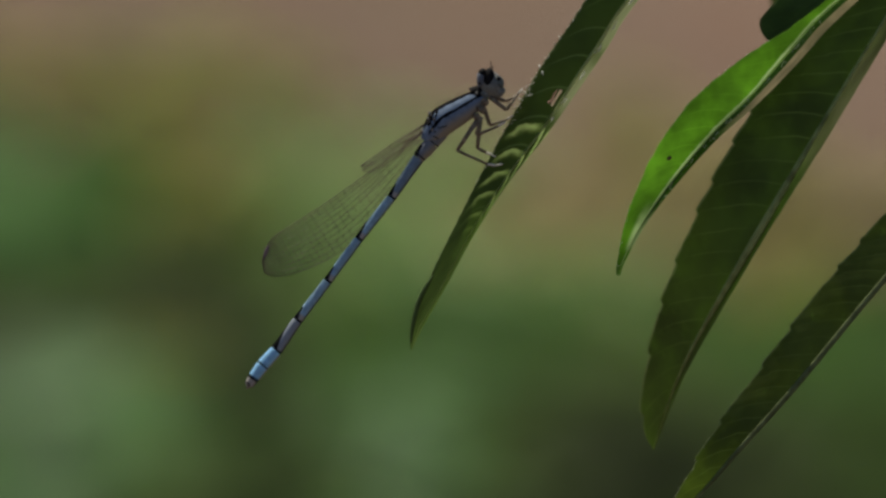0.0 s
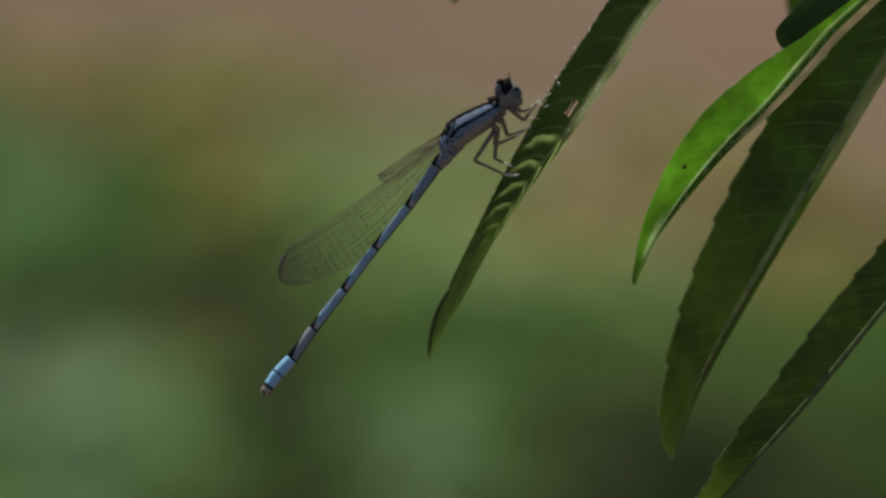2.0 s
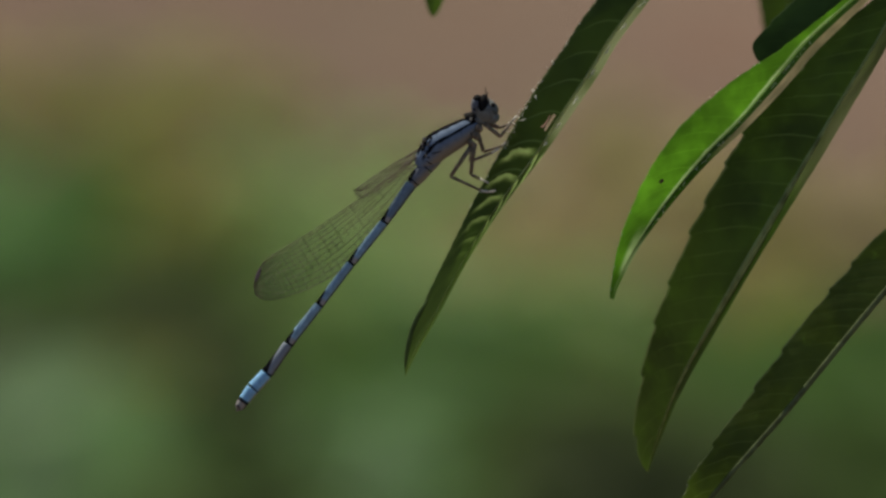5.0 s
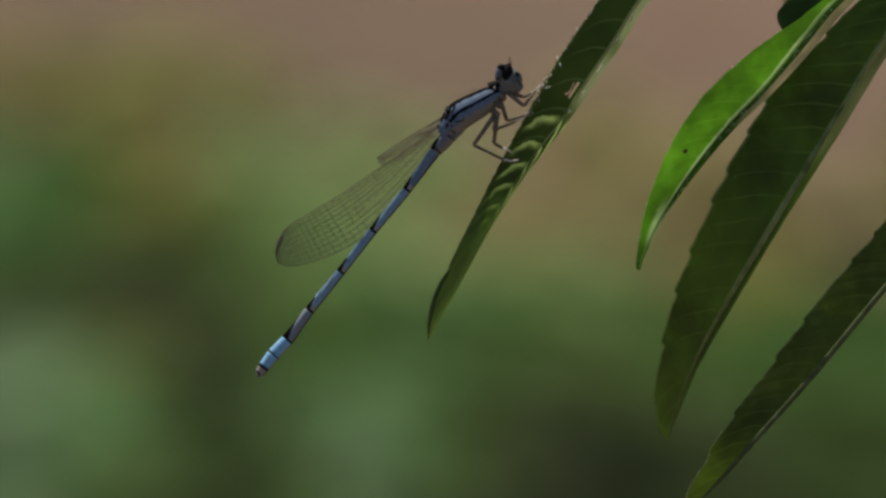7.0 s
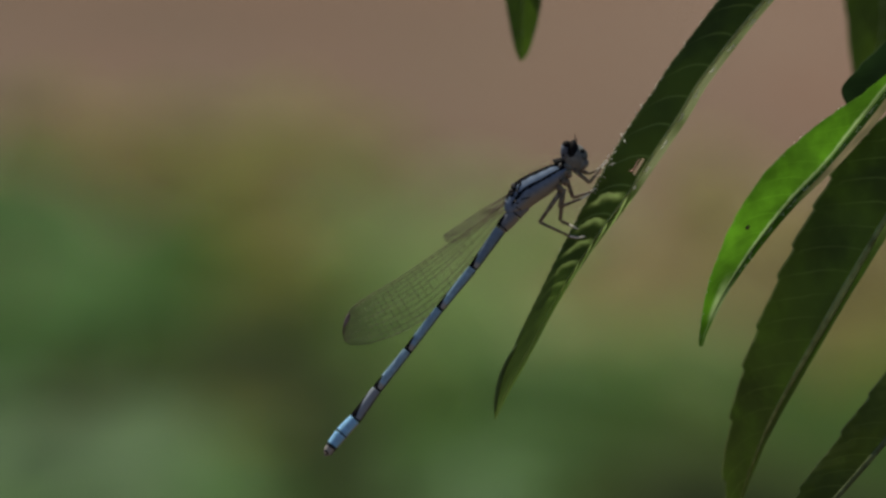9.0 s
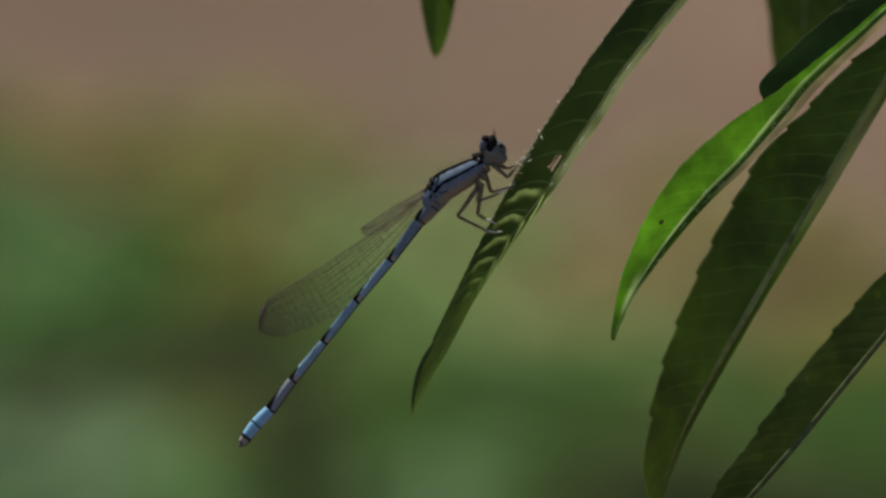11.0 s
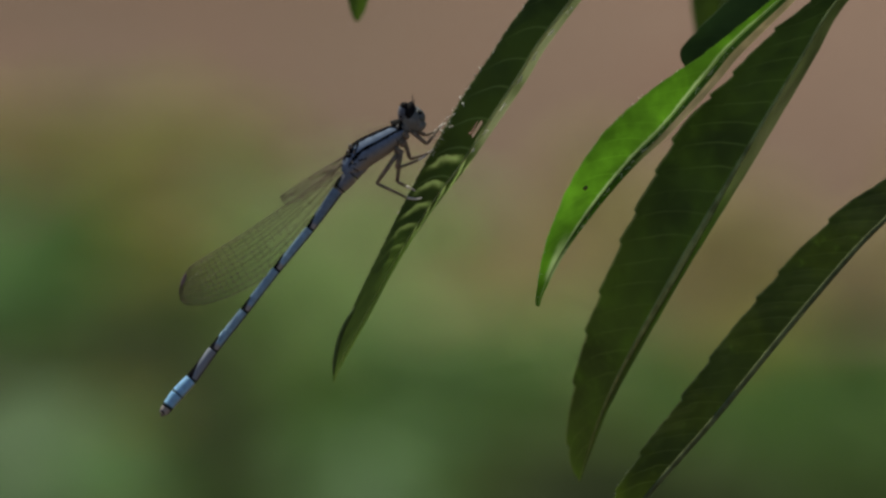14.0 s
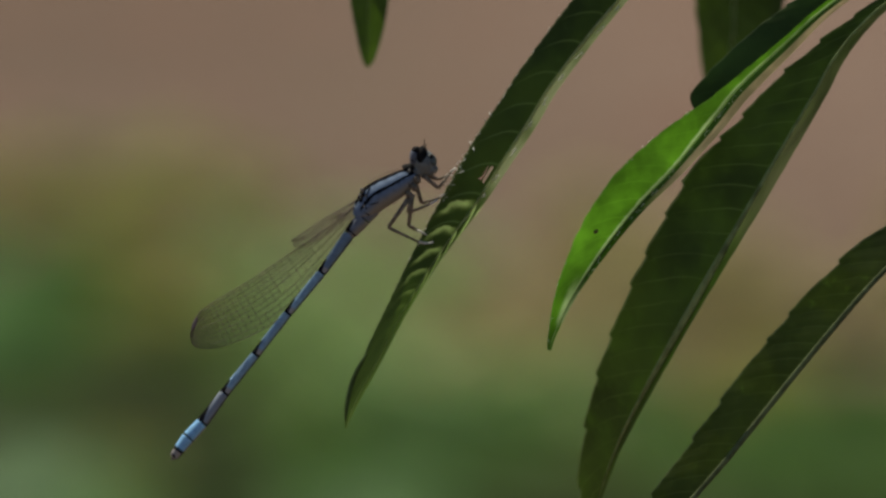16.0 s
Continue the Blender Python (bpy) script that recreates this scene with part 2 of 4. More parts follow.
def body_material(name, kind, blue=BLUE):
    """Damselfly skin: u runs along the part, v round it from the back."""
    mat, nt, bsdf, out = nodes_of(name)
    sep = node(nt, "ShaderNodeSeparateXYZ", {0: node(nt, "ShaderNodeTexCoord").outputs["UV"]})
    u, v = sep.outputs[0], sep.outputs[1]
    t = math_node(nt, "MULTIPLY", math_node(nt, "SUBTRACT", 0.5, math_node(nt, "ABSOLUTE", math_node(nt, "SUBTRACT", v, 0.5))), 2.0)
    n = noise_of(nt, 2200.0, 4.0)
    wob = math_node(nt, "MULTIPLY", math_node(nt, "SUBTRACT", n, 0.5), 0.09)
    t = math_node(nt, "ADD", t, wob)
    skin = mixed(nt, smooth(nt, n, 0.3, 0.7), tuple(c * 0.85 for c in blue), tuple(min(1, c * 1.12) for c in blue))
    if kind == "thorax":
        col = mixed(nt, smooth(nt, t, 0.50, 0.74), skin, PALE)
        black = smooth(nt, t, 0.235, 0.215)
        stripe = math_node(nt, "MULTIPLY", smooth(nt, t, 0.392, 0.404), smooth(nt, t, 0.474, 0.462))
        # the collar behind the head
        collar = math_node(nt, "MULTIPLY", smooth(nt, u, 0.80, 0.86), smooth(nt, t, 0.50, 0.46))
        black = math_node(nt, "MAXIMUM", math_node(nt, "MAXIMUM", black, stripe), collar)
        black = math_node(nt, "MULTIPLY", black, smooth(nt, u, 0.13, 0.20))
    elif kind == "segment":
        near_joint = math_node(nt, "MULTIPLY", smooth(nt, u, 0.19, 0.12), smooth(nt, t, 0.34, 0.42))
        col = mixed(nt, near_joint, skin, (0.40, 0.39, 0.39))
        blotch = smooth(nt, noise_of(nt, 900.0, 4.0), 0.52, 0.66)
        col = mixed(nt, math_node(nt, "MULTIPLY", blotch, 0.40), col, (0.24, 0.31, 0.37))
        col = mixed(nt, smooth(nt, t, 0.67, 0.84), col, DUN)
        ring = smooth(nt, u, 0.062, 0.040)
        hook = math_node(nt, "MULTIPLY", smooth(nt, u, 0.33, 0.28), smooth(nt, math_node(nt, "ADD", t, math_node(nt, "MULTIPLY", u, 0.9)), 0.54, 0.48))
        black = math_node(nt, "MAXIMUM", ring, hook)
    elif kind == "base":
        col = mixed(nt, smooth(nt, t, 0.42, 0.72), skin, PALE)
        hook = math_node(nt, "MULTIPLY", smooth(nt, u, 0.62, 0.54), smooth(nt, math_node(nt, "ADD", t, math_node(nt, "MULTIPLY", u, 0.25)), 0.42, 0.36))
        black = math_node(nt, "MAXIMUM", math_node(nt, "MULTIPLY", smooth(nt, u, 0.20, 0.16), smooth(nt, u, 0.09, 0.12)), hook)
    elif kind == "dark_segment":
        col = mixed(nt, smooth(nt, t, 0.68, 0.84), (0.27, 0.31, 0.37), DUN)
        edge = math_node(nt, "ADD", 0.52, math_node(nt, "MULTIPLY", u, -0.55))
        black = math_node(nt, "MAXIMUM", smooth(nt, math_node(nt, "SUBTRACT", t, edge), 0.02, -0.02), smooth(nt, u, 0.07, 0.045))
    elif kind == "last":
        col = mixed(nt, smooth(nt, t, 0.7, 0.9), skin, DUN)
        spots = smooth(nt, noise_of(nt, 1700.0, 2.0), 0.54, 0.60)
        black = math_node(nt, "MAXIMUM", smooth(nt, u, 0.74, 0.82), spots)
    else:
        col = mixed(nt, smooth(nt, t, 0.72, 0.9), skin, PALE)
        black = math_node(nt, "MULTIPLY", smooth(nt, u, 0.13, 0.07), 0.85)
    col = mixed(nt, black, col, INK)
    nt.links.new(col, bsdf.inputs["Base Color"])
    bsdf.inputs["Roughness"].default_value = 0.65
    nt.links.new(math_node(nt, "MULTIPLY_ADD", black, -0.068, 0.07), bsdf.inputs["Specular IOR Level"])
    b = node(nt, "ShaderNodeBump", {"Height": n, "Strength": 0.4, "Distance": 0.00004})
    nt.links.new(b.outputs[0], bsdf.inputs["Normal"])
    return mat


def membrane_material():
    mat, nt, bsdf, out = nodes_of("wing_membrane")
    n = noise_of(nt, 1500.0, 2.0)
    gloss = node(nt, "ShaderNodeBsdfGlossy", {"Color": (0.75, 0.68, 0.6, 1), "Roughness": 0.28})
    film = node(nt, "ShaderNodeBsdfDiffuse", {"Color": (0.34, 0.29, 0.22, 1)})
    clear = node(nt, "ShaderNodeBsdfTransparent", {"Color": (0.975, 0.97, 0.96, 1)})
    one = node(nt, "ShaderNodeMixShader", {0: 0.02, 1: clear.outputs[0], 2: gloss.outputs[0]})
    two = node(nt, "ShaderNodeMixShader", {0: math_node(nt, "MULTIPLY", n, 0.018), 1: one.outputs[0], 2: film.outputs[0]})
    nt.links.new(two.outputs[0], out.inputs["Surface"])
    return mat


def soil_material():
    mat, nt, bsdf, out = nodes_of("dry_soil")
    co = node(nt, "ShaderNodeTexCoord").outputs["Object"]
    big, mid, fine = noise_of(nt, 3.5, 3.0, co), noise_of(nt, 22.0, 4.0, co), noise_of(nt, 160.0, 5.0, co)
    col = mixed(nt, smooth(nt, big, 0.35, 0.65), (0.124, 0.080, 0.051), (0.156, 0.105, 0.069))
    # paler soil round one place
    pale_at = node(nt, "ShaderNodeVectorMath", {0: co, 1: (0.42, 5.5, 0.0)}, operation="DISTANCE").outputs["Value"]
    pale_soil = smooth(nt, math_node(nt, "ADD", pale_at, math_node(nt, "MULTIPLY", math_node(nt, "SUBTRACT", big, 0.5), 0.3)), 0.55, 0.2)
    col = mixed(nt, math_node(nt, "MULTIPLY", pale_soil, 0.75), col, (0.235, 0.153, 0.112))
    col = mixed(nt, math_node(nt, "MULTIPLY", smooth(nt, mid, 0.4, 0.7), 0.5), col, (0.13, 0.085, 0.06))
    col = mixed(nt, math_node(nt, "MULTIPLY", smooth(nt, fine, 0.5, 0.75), 0.5), col, (0.21, 0.155, 0.108))
    red = noise_of(nt, 11.0, 2.0, co)
    col = mixed(nt, math_node(nt, "MULTIPLY", smooth(nt, red, 0.48, 0.66), 0.7), col, (0.178, 0.098, 0.064))
    nt.links.new(col, bsdf.inputs["Base Color"])
    bsdf.inputs["Roughness"].default_value = 0.95
    b = node(nt, "ShaderNodeBump", {"Height": fine, "Strength": 0.6, "Distance": 0.01})
    nt.links.new(b.outputs[0], bsdf.inputs["Normal"])
    return mat


def weed_material(name, face, through):
    mat, nt, bsdf, out = nodes_of(name)
    rnd = node(nt, "ShaderNodeNewGeometry").outputs["Random Per Island"]
    col = mixed(nt, rnd, tuple(c * 0.7 for c in face), tuple(min(1, c * 1.3) for c in face))
    col = mixed(nt, math_node(nt, "MULTIPLY", noise_of(nt, 90.0, 3.0), 0.4), col, tuple(c * 0.6 for c in face))
    nt.links.new(col, bsdf.inputs["Base Color"])
    bsdf.inputs["Roughness"].default_value = 0.55
    bsdf.inputs["Specular IOR Level"].default_value = 0.08
    tr = node(nt, "ShaderNodeBsdfTranslucent", {"Color": (*through, 1)})
    mix = node(nt, "ShaderNodeMixShader", {0: 0.35, 1: bsdf.outputs[0], 2: tr.outputs[0]})
    nt.links.new(mix.outputs[0], out.inputs["Surface"])
    return mat


LEAF_DARK = leaf_material("leaf_dark", (0.042, 0.074, 0.013), (0.14, 0.28, 0.02), 0.25, vein=0.4)
LEAF_LOW = leaf_material("leaf_low", (0.046, 0.072, 0.014), (0.15, 0.26, 0.02), 0.29, vein=0.55, fleck=0.14)
# shade on the leaf behind the bright one, put into its darker colours
LEAF_SHADED = leaf_material("leaf_shaded", (0.038, 0.068, 0.017), (0.07, 0.18, 0.03), 0.24, vein=0.15)
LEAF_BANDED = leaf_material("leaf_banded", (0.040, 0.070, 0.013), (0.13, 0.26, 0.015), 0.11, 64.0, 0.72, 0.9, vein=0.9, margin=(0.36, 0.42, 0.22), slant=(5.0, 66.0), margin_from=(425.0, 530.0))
# the missing sunlight on this leaf is put into weaker translucency
LEAF_DIM = leaf_material("leaf_dim", (0.043, 0.072, 0.013), (0.12, 0.26, 0.02), 0.195, 46.0, vein=0.7, margin=(0.150, 0.175, 0.080), margin_from=(470.0, 640.0))
# sunlight on this leaf is put into stronger translucency than its neighbours have
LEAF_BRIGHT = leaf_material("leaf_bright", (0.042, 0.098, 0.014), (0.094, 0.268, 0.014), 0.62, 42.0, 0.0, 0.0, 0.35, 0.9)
RIB = rib_material("leaf_rib", (0.34, 0.44, 0.18), (0.38, 0.46, 0.18))
RIB_GREEN = rib_material("leaf_rib_green", (0.62, 0.68, 0.32), (0.62, 0.70, 0.30), 0.6, 0.3, 0.5)
RIB_WAXY = rib_material("leaf_rib_waxy", (0.66, 0.82, 0.34), (0.60, 0.80, 0.24), 0.3, 1.0, 0.6)
RIB_DULL = rib_material("leaf_rib_dull", (0.165, 0.205, 0.095), (0.17, 0.21, 0.08))
EDGE = plain("leaf_edge", (0.060, 0.100, 0.026), 0.6, 600.0, 0.3, 0.2)
HAIR = plain("leaf_hair", (0.72, 0.74, 0.62), 0.35, 2500.0, 0.2, 0.6)
STEM_MAT = plain("stem_bark", (0.13, 0.16, 0.06), 0.6, 300.0, 0.3, 0.3, 0.0004)
THORAX = body_material("thorax_skin", "thorax", (0.168, 0.228, 0.335))
SEGMENT = body_material("abdomen_skin", "segment")
FIRST_SEGMENT = body_material("abdomen_base_skin", "base", (0.185, 0.205, 0.25))
WAIST = body_material("abdomen_waist_skin", "tail", (0.20, 0.215, 0.25))
UPPER_SEGMENT = body_material("abdomen_upper_skin", "segment", (0.18, 0.258, 0.355))
DARK_SEGMENT = body_material("abdomen_dark_skin", "dark_segment")
TAIL_BLUE = body_material("tail_skin", "tail", SKY_BLUE)
LAST_SEGMENT = body_material("last_segment_skin", "last", (0.36, 0.34, 0.33))
TAIL_TIP = plain("tail_tip_skin", (0.25, 0.22, 0.21), 0.5, 3000.0, 0.7)
BLACK = plain("black_skin", (0.011, 0.011, 0.012), 0.75, 2000.0, 0.3, 0.08)
FACE = plain("face_skin", (0.172, 0.184, 0.180), 0.6, 3000.0, 0.2)
EYE_DULL = plain("eye_dull", (0.105, 0.125, 0.125), 0.45, 3000.0, 0.35, 0.2)
EYE_PALE = plain("eye_pale", (0.125, 0.145, 0.185), 0.5, 3000.0, 0.3, 0.2)
LEG = plain("leg_skin", (0.205, 0.168, 0.125), 0.6, 2500.0, 0.35, 0.2)
JOINT_PALE = plain("joint_pale", (0.24, 0.23, 0.21), 0.6, 2500.0, 0.3)
CLAW = plain("foot_skin", (0.72, 0.70, 0.63), 0.35, 2500.0, 0.2)
MEMBRANE = membrane_material()
VEIN = plain("wing_vein", (0.122, 0.097, 0.066), 0.5, 2500.0, 0.3)
STIGMA = plain("wing_stigma", (0.17, 0.125, 0.125), 0.5, 2500.0, 0.3)
SOIL = soil_material()
WEEDS = {
    "green": weed_material("weed_green", (0.120, 0.228, 0.062), (0.19, 0.36, 0.07)),
    "grey": weed_material("weed_grey", (0.300, 0.445, 0.255), (0.31, 0.46, 0.22)),
    "sage": weed_material("weed_sage", (0.200, 0.355, 0.140), (0.22, 0.41, 0.13)),
    "olive": weed_material("weed_olive", (0.335, 0.350, 0.110), (0.41, 0.42, 0.09)),
    "light": weed_material("weed_light", (0.400, 0.545, 0.240), (0.41, 0.56, 0.19)),
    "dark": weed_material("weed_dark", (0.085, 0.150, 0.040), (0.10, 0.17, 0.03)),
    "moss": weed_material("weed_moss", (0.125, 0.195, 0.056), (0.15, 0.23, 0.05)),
    # deep shade between the clumps, put into almost black leaves
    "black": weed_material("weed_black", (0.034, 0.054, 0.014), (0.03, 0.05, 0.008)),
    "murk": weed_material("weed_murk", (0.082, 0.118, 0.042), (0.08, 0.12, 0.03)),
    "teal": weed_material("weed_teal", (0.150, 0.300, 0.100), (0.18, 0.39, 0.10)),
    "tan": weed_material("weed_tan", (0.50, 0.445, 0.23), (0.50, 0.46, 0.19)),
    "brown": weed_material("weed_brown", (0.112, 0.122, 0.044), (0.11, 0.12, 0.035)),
}


# ---- building helpers ----
def part(name, bm, material, parent, label=""):
    me = bpy.data.meshes.new(name)
    bm.to_mesh(me)
    bm.free()
    me.materials.append(material)
    for p in me.polygons:
        p.use_smooth = True
    ob = new(name, me)
    if parent:
        ob.parent = parent
    if label:
        ob["label"] = label
    return ob


def at_origin(bm, origin):
    bmesh.ops.translate(bm, verts=bm.verts, vec=-origin)
    return bm


def curve_at(rows, k):
    """Catmull-Rom through the rows at the running index k."""
    i = min(int(k), len(rows) - 2)
    f = k - i
    a, b, c, d = (np.array(rows[min(max(j, 0), len(rows) - 1)], float) for j in (i - 1, i, i + 1, i + 2))
    return 0.5 * (2 * b + (c - a) * f + (2 * a - 5 * b + 4 * c - d) * f * f + (3 * b - a - 3 * c + d) * f ** 3)


def loft(rows, sides=14, steps=24, bm=None):
    """A round-ended body through rows of (u, v, d, half height, half depth). Its back is on the upper side. UV: along, round."""
    bm = bm or bmesh.new()
    uvl = bm.loops.layers.uv.verify()
    pts = [curve_at(rows, (len(rows) - 1) * i / steps) for i in range(steps + 1)]
    rings = []
    for i, p in enumerate(pts):
        q = pts[min(i + 1, steps)][:2] - pts[max(i - 1, 0)][:2]
        q = q / (np.hypot(*q) or 1)
        nrm = np.array((q[1], -q[0]))
        ring = []
        for j in range(sides):
            a = 2 * math.pi * j / sides
            c, s = math.cos(a), math.sin(a)
            ring.append(bm.verts.new(spot(p[0] + nrm[0] * p[3] * c, p[1] + nrm[1] * p[3] * c, p[2] - p[4] * s)))
        rings.append(ring)
    for i in range(steps):
        for j in range(sides):
            k = (j + 1) % sides
            f = bm.faces.new((rings[i][j], rings[i][k], rings[i + 1][k], rings[i + 1][j]))
            for loop, (x, y) in zip(f.loops, ((i, j), (i, j + 1), (i + 1, j + 1), (i + 1, j))):
                loop[uvl].uv = (x / steps, y / sides)
    for ring, x in ((rings[0], 0.0), (rings[-1], 1.0)):
        f = bm.faces.new(ring if x else ring[::-1])
        for loop in f.loops:
            loop[uvl].uv = (x, 0.5)
    return bm


def pipe(points, radius, sides=6, bm=None):
    """A thin round line through places (u, v, d), with a radius at each end in units."""
    r0, r1 = radius if isinstance(radius, tuple) else (radius, radius)
    n = len(points) - 1
    rows = [(*p, r0 + (r1 - r0) * i / max(n, 1), r0 + (r1 - r0) * i / max(n, 1)) for i, p in enumerate(points)]
    return loft(rows, sides, max(4 * n, 2) if n > 1 else 2, bm)


def ball(centre, radii, tilt=0.0, rings=14, sides=18):
    """An egg-shaped body at (u, v, d) with radii along u, v, d."""
    bm = bmesh.new()
    bmesh.ops.create_uvsphere(bm, u_segments=sides, v_segments=rings, radius=1.0)
    c, s = math.cos(radians(tilt)), math.sin(radians(tilt))
    for vert in bm.verts:
        x, y, z = vert.co.x * radii[0], -vert.co.z * radii[1], vert.co.y * radii[2]
        vert.co = spot(centre[0] + x * c - y * s, centre[1] + x * s + y * c, centre[2] + z)
    bmesh.ops.recalc_face_normals(bm, faces=bm.faces)
    return bm


# ---- the leaves ----
PLANT_BASE = Vector((spot(2050, 441, 60).x, spot(2050, 441, 60).y, 0.0))
plant = tagged(new("willow_shoot"), "drooping green shoot with long narrow saw-edged leaves", "plant")
plant.location = PLANT_BASE
things = {}
left_edges = {}


def along_rows(value, k):
    """A number that holds all along, or one for each row of the leaf."""
    return value if isinstance(value, float) else float(curve_at([(x,) for x in value], k)[0])


def leaf(mid, left, right, tilt, material, label, teeth=0.0, pitch=75.0, quilt=0.12, vein=38.0, curl=0.0, rib=5.0, rib_off=0.0, rib_skin=None, steps=320, across=9, bite=None, ragged=1.6):
    """A narrow leaf folded along its midrib. mid: tip to base; left, right: widths of its halves; tilt: how far each recedes;
    rib: the midrib's half width; rib_off: how far it lies towards the right edge."""
    bm = bmesh.new()
    uvl = bm.loops.layers.uv.verify()
    n = len(mid) - 1
    base = Vector(spot(*mid[-1]))
    along, rows, spine, edge_line, last = 0.0, [], [], [], None
    for i in range(steps + 1):
        k = n * i / steps
        p = curve_at(mid, k)
        q = curve_at(mid, min(k + 0.05, n))[:2] - curve_at(mid, max(k - 0.05, 0))[:2]
        q = q / (np.hypot(*q) or 1)
        nrm = np.array((q[1], -q[0]))
        along += 0 if last is None else float(np.hypot(*(p[:2] - last)))
        last = p[:2]
        wl, wr, lean, lean_right, roll, thick, off = (along_rows(x, k) for x in (left, right, *tilt, curl, rib, rib_off))
        jag = noise.noise((along * 0.011, 3.3 * mid[0][0], 0.0))
        ph = along / pitch + 0.6 * jag
        saw = (1.0 - (ph - math.floor(ph))) ** 1.4
        wl += teeth * saw * min(1, wl / 40) + ragged * noise.noise((along * 0.05, mid[0][0], 1.0)) * min(1, wl / 15)
        wr += 0.1 * teeth * saw * min(1, wr / 10)
        row = []
        for j in range(-across, across + 1):
            f = j / across
            w = wl if f < 0 else wr
            x = abs(f) * w
            d = p[2] + (lean if f < 0 else lean_right) * x + roll * abs(f) ** 2 * w
            swell = quilt * math.sin(2 * math.pi * (along + 42 * abs(f) + 40 * f * f) / vein) * math.sin(math.pi * min(1, abs(f))) * min(1, w / 30)
            wave = 3.0 * noise.noise((along * 0.012, f * 1.3, mid[0][1])) * abs(f) * min(1, w / 30)
            sgn = 1.0 if f < 0 else -1.0
            row.append((bm.verts.new(spot(p[0] + nrm[0] * x * sgn, p[1] + nrm[1] * x * sgn, d + swell + wave)), along, f))
        rows.append(row)
        edge_line.append((p[0] + nrm[0] * wl, p[1] + nrm[1] * wl, p[2] + lean * wl + roll * wl - 1.0))
        grown = min(1, 2.2 * i / steps) ** 1.4 if isinstance(rib, float) else 1.0
        spine.append((p[0] - nrm[0] * off, p[1] - nrm[1] * off, p[2] + lean_right * off - 1.0, thick * (0.06 + 0.94 * grown), thick * (0.06 + 0.40 * grown)))
    for a, b in zip(rows, rows[1:]):
        for j in range(2 * across):
            if bite and (((a[j][1] + b[j][1]) / 2 - bite[0] + 40 * (a[j][2] - bite[1])) / 18) ** 2 + ((a[j][2] - bite[1]) / bite[2]) ** 2 < 1:
                continue
            f = bm.faces.new((a[j][0], a[j + 1][0], b[j + 1][0], b[j][0]))
            for loop, c in zip(f.loops, (a[j], a[j + 1], b[j + 1], b[j])):
                loop[uvl].uv = (c[1], c[2])
    bmesh.ops.recalc_face_normals(bm, faces=bm.faces)
    ob = part("leaf", at_origin(bm, base), material, plant, label)
    ob.location = base - PLANT_BASE
    ribs = spine[::16]
    vein_bm = loft(ribs, 8, 3 * (len(ribs) - 1))
    part("midrib", at_origin(vein_bm, base), rib_skin or RIB, ob, "pale raised midrib")
    left_edges[ob.name] = edge_line
    return ob


things["leaf_a"] = leaf(
    [(758, 606, 0), (774, 562, 0), (813, 490, 0), (865, 395, 0), (927, 299, 0), (990, 215, 1), (1043, 135, 0), (1091, 63, -4), (1135, -5, -10), (1246, -140, -25), (1420, -320, -60), (1640, -470, 40), (1830, -520, 190)],
    [1, 17, 25, 30, 42, 57, 62, 61, 59, 61, 54, 40, 8], [1, 6, 8, 8, 10, 13, 16, 17, 16, 14, 11, 6, 4], ((-0.1, -0.1, -0.06, 0.02, 0.06, 0.08, 0.14, 0.16, 0.16, 0.16, 0.16, 0.16, 0.16), -0.02), LEAF_BANDED,
    "dark green leaf with sunlit bands beside its veins, a bite near its edge", 1.5, 19.0, rib=(0.2, 0.3, 0.3, 0.3, 0.6, 1.6, 2.2, 2.4, 2.6, 3, 3, 3, 3), rib_off=1.0, ragged=0.7, rib_skin=RIB_GREEN, vein=56.0, curl=(0.24, 0.24, 0.22, 0.16, 0.12, 0.12, 0.1, 0.1, 0.1, 0.1, 0.1, 0.1, 0.1), steps=640, across=26, bite=(517.0, -0.17, 0.05))
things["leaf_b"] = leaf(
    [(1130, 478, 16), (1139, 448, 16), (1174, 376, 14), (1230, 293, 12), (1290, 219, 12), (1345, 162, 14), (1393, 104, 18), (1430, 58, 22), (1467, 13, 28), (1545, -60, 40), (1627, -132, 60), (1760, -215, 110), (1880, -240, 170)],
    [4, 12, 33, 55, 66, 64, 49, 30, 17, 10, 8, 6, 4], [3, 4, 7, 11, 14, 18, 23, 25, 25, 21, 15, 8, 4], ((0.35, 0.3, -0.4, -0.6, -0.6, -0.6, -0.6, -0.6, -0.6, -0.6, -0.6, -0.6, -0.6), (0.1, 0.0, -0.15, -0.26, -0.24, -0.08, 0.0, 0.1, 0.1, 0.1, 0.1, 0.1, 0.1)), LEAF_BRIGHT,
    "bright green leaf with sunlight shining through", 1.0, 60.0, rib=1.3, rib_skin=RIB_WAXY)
part("speck", at_origin(ball((1213, 268, -14), (5, 3.5, 1.5), -40), Vector(spot(1880, -240, 170))), plain("speck_brown", (0.09, 0.07, 0.02), 0.7), things["leaf_b"], "small brown speck")
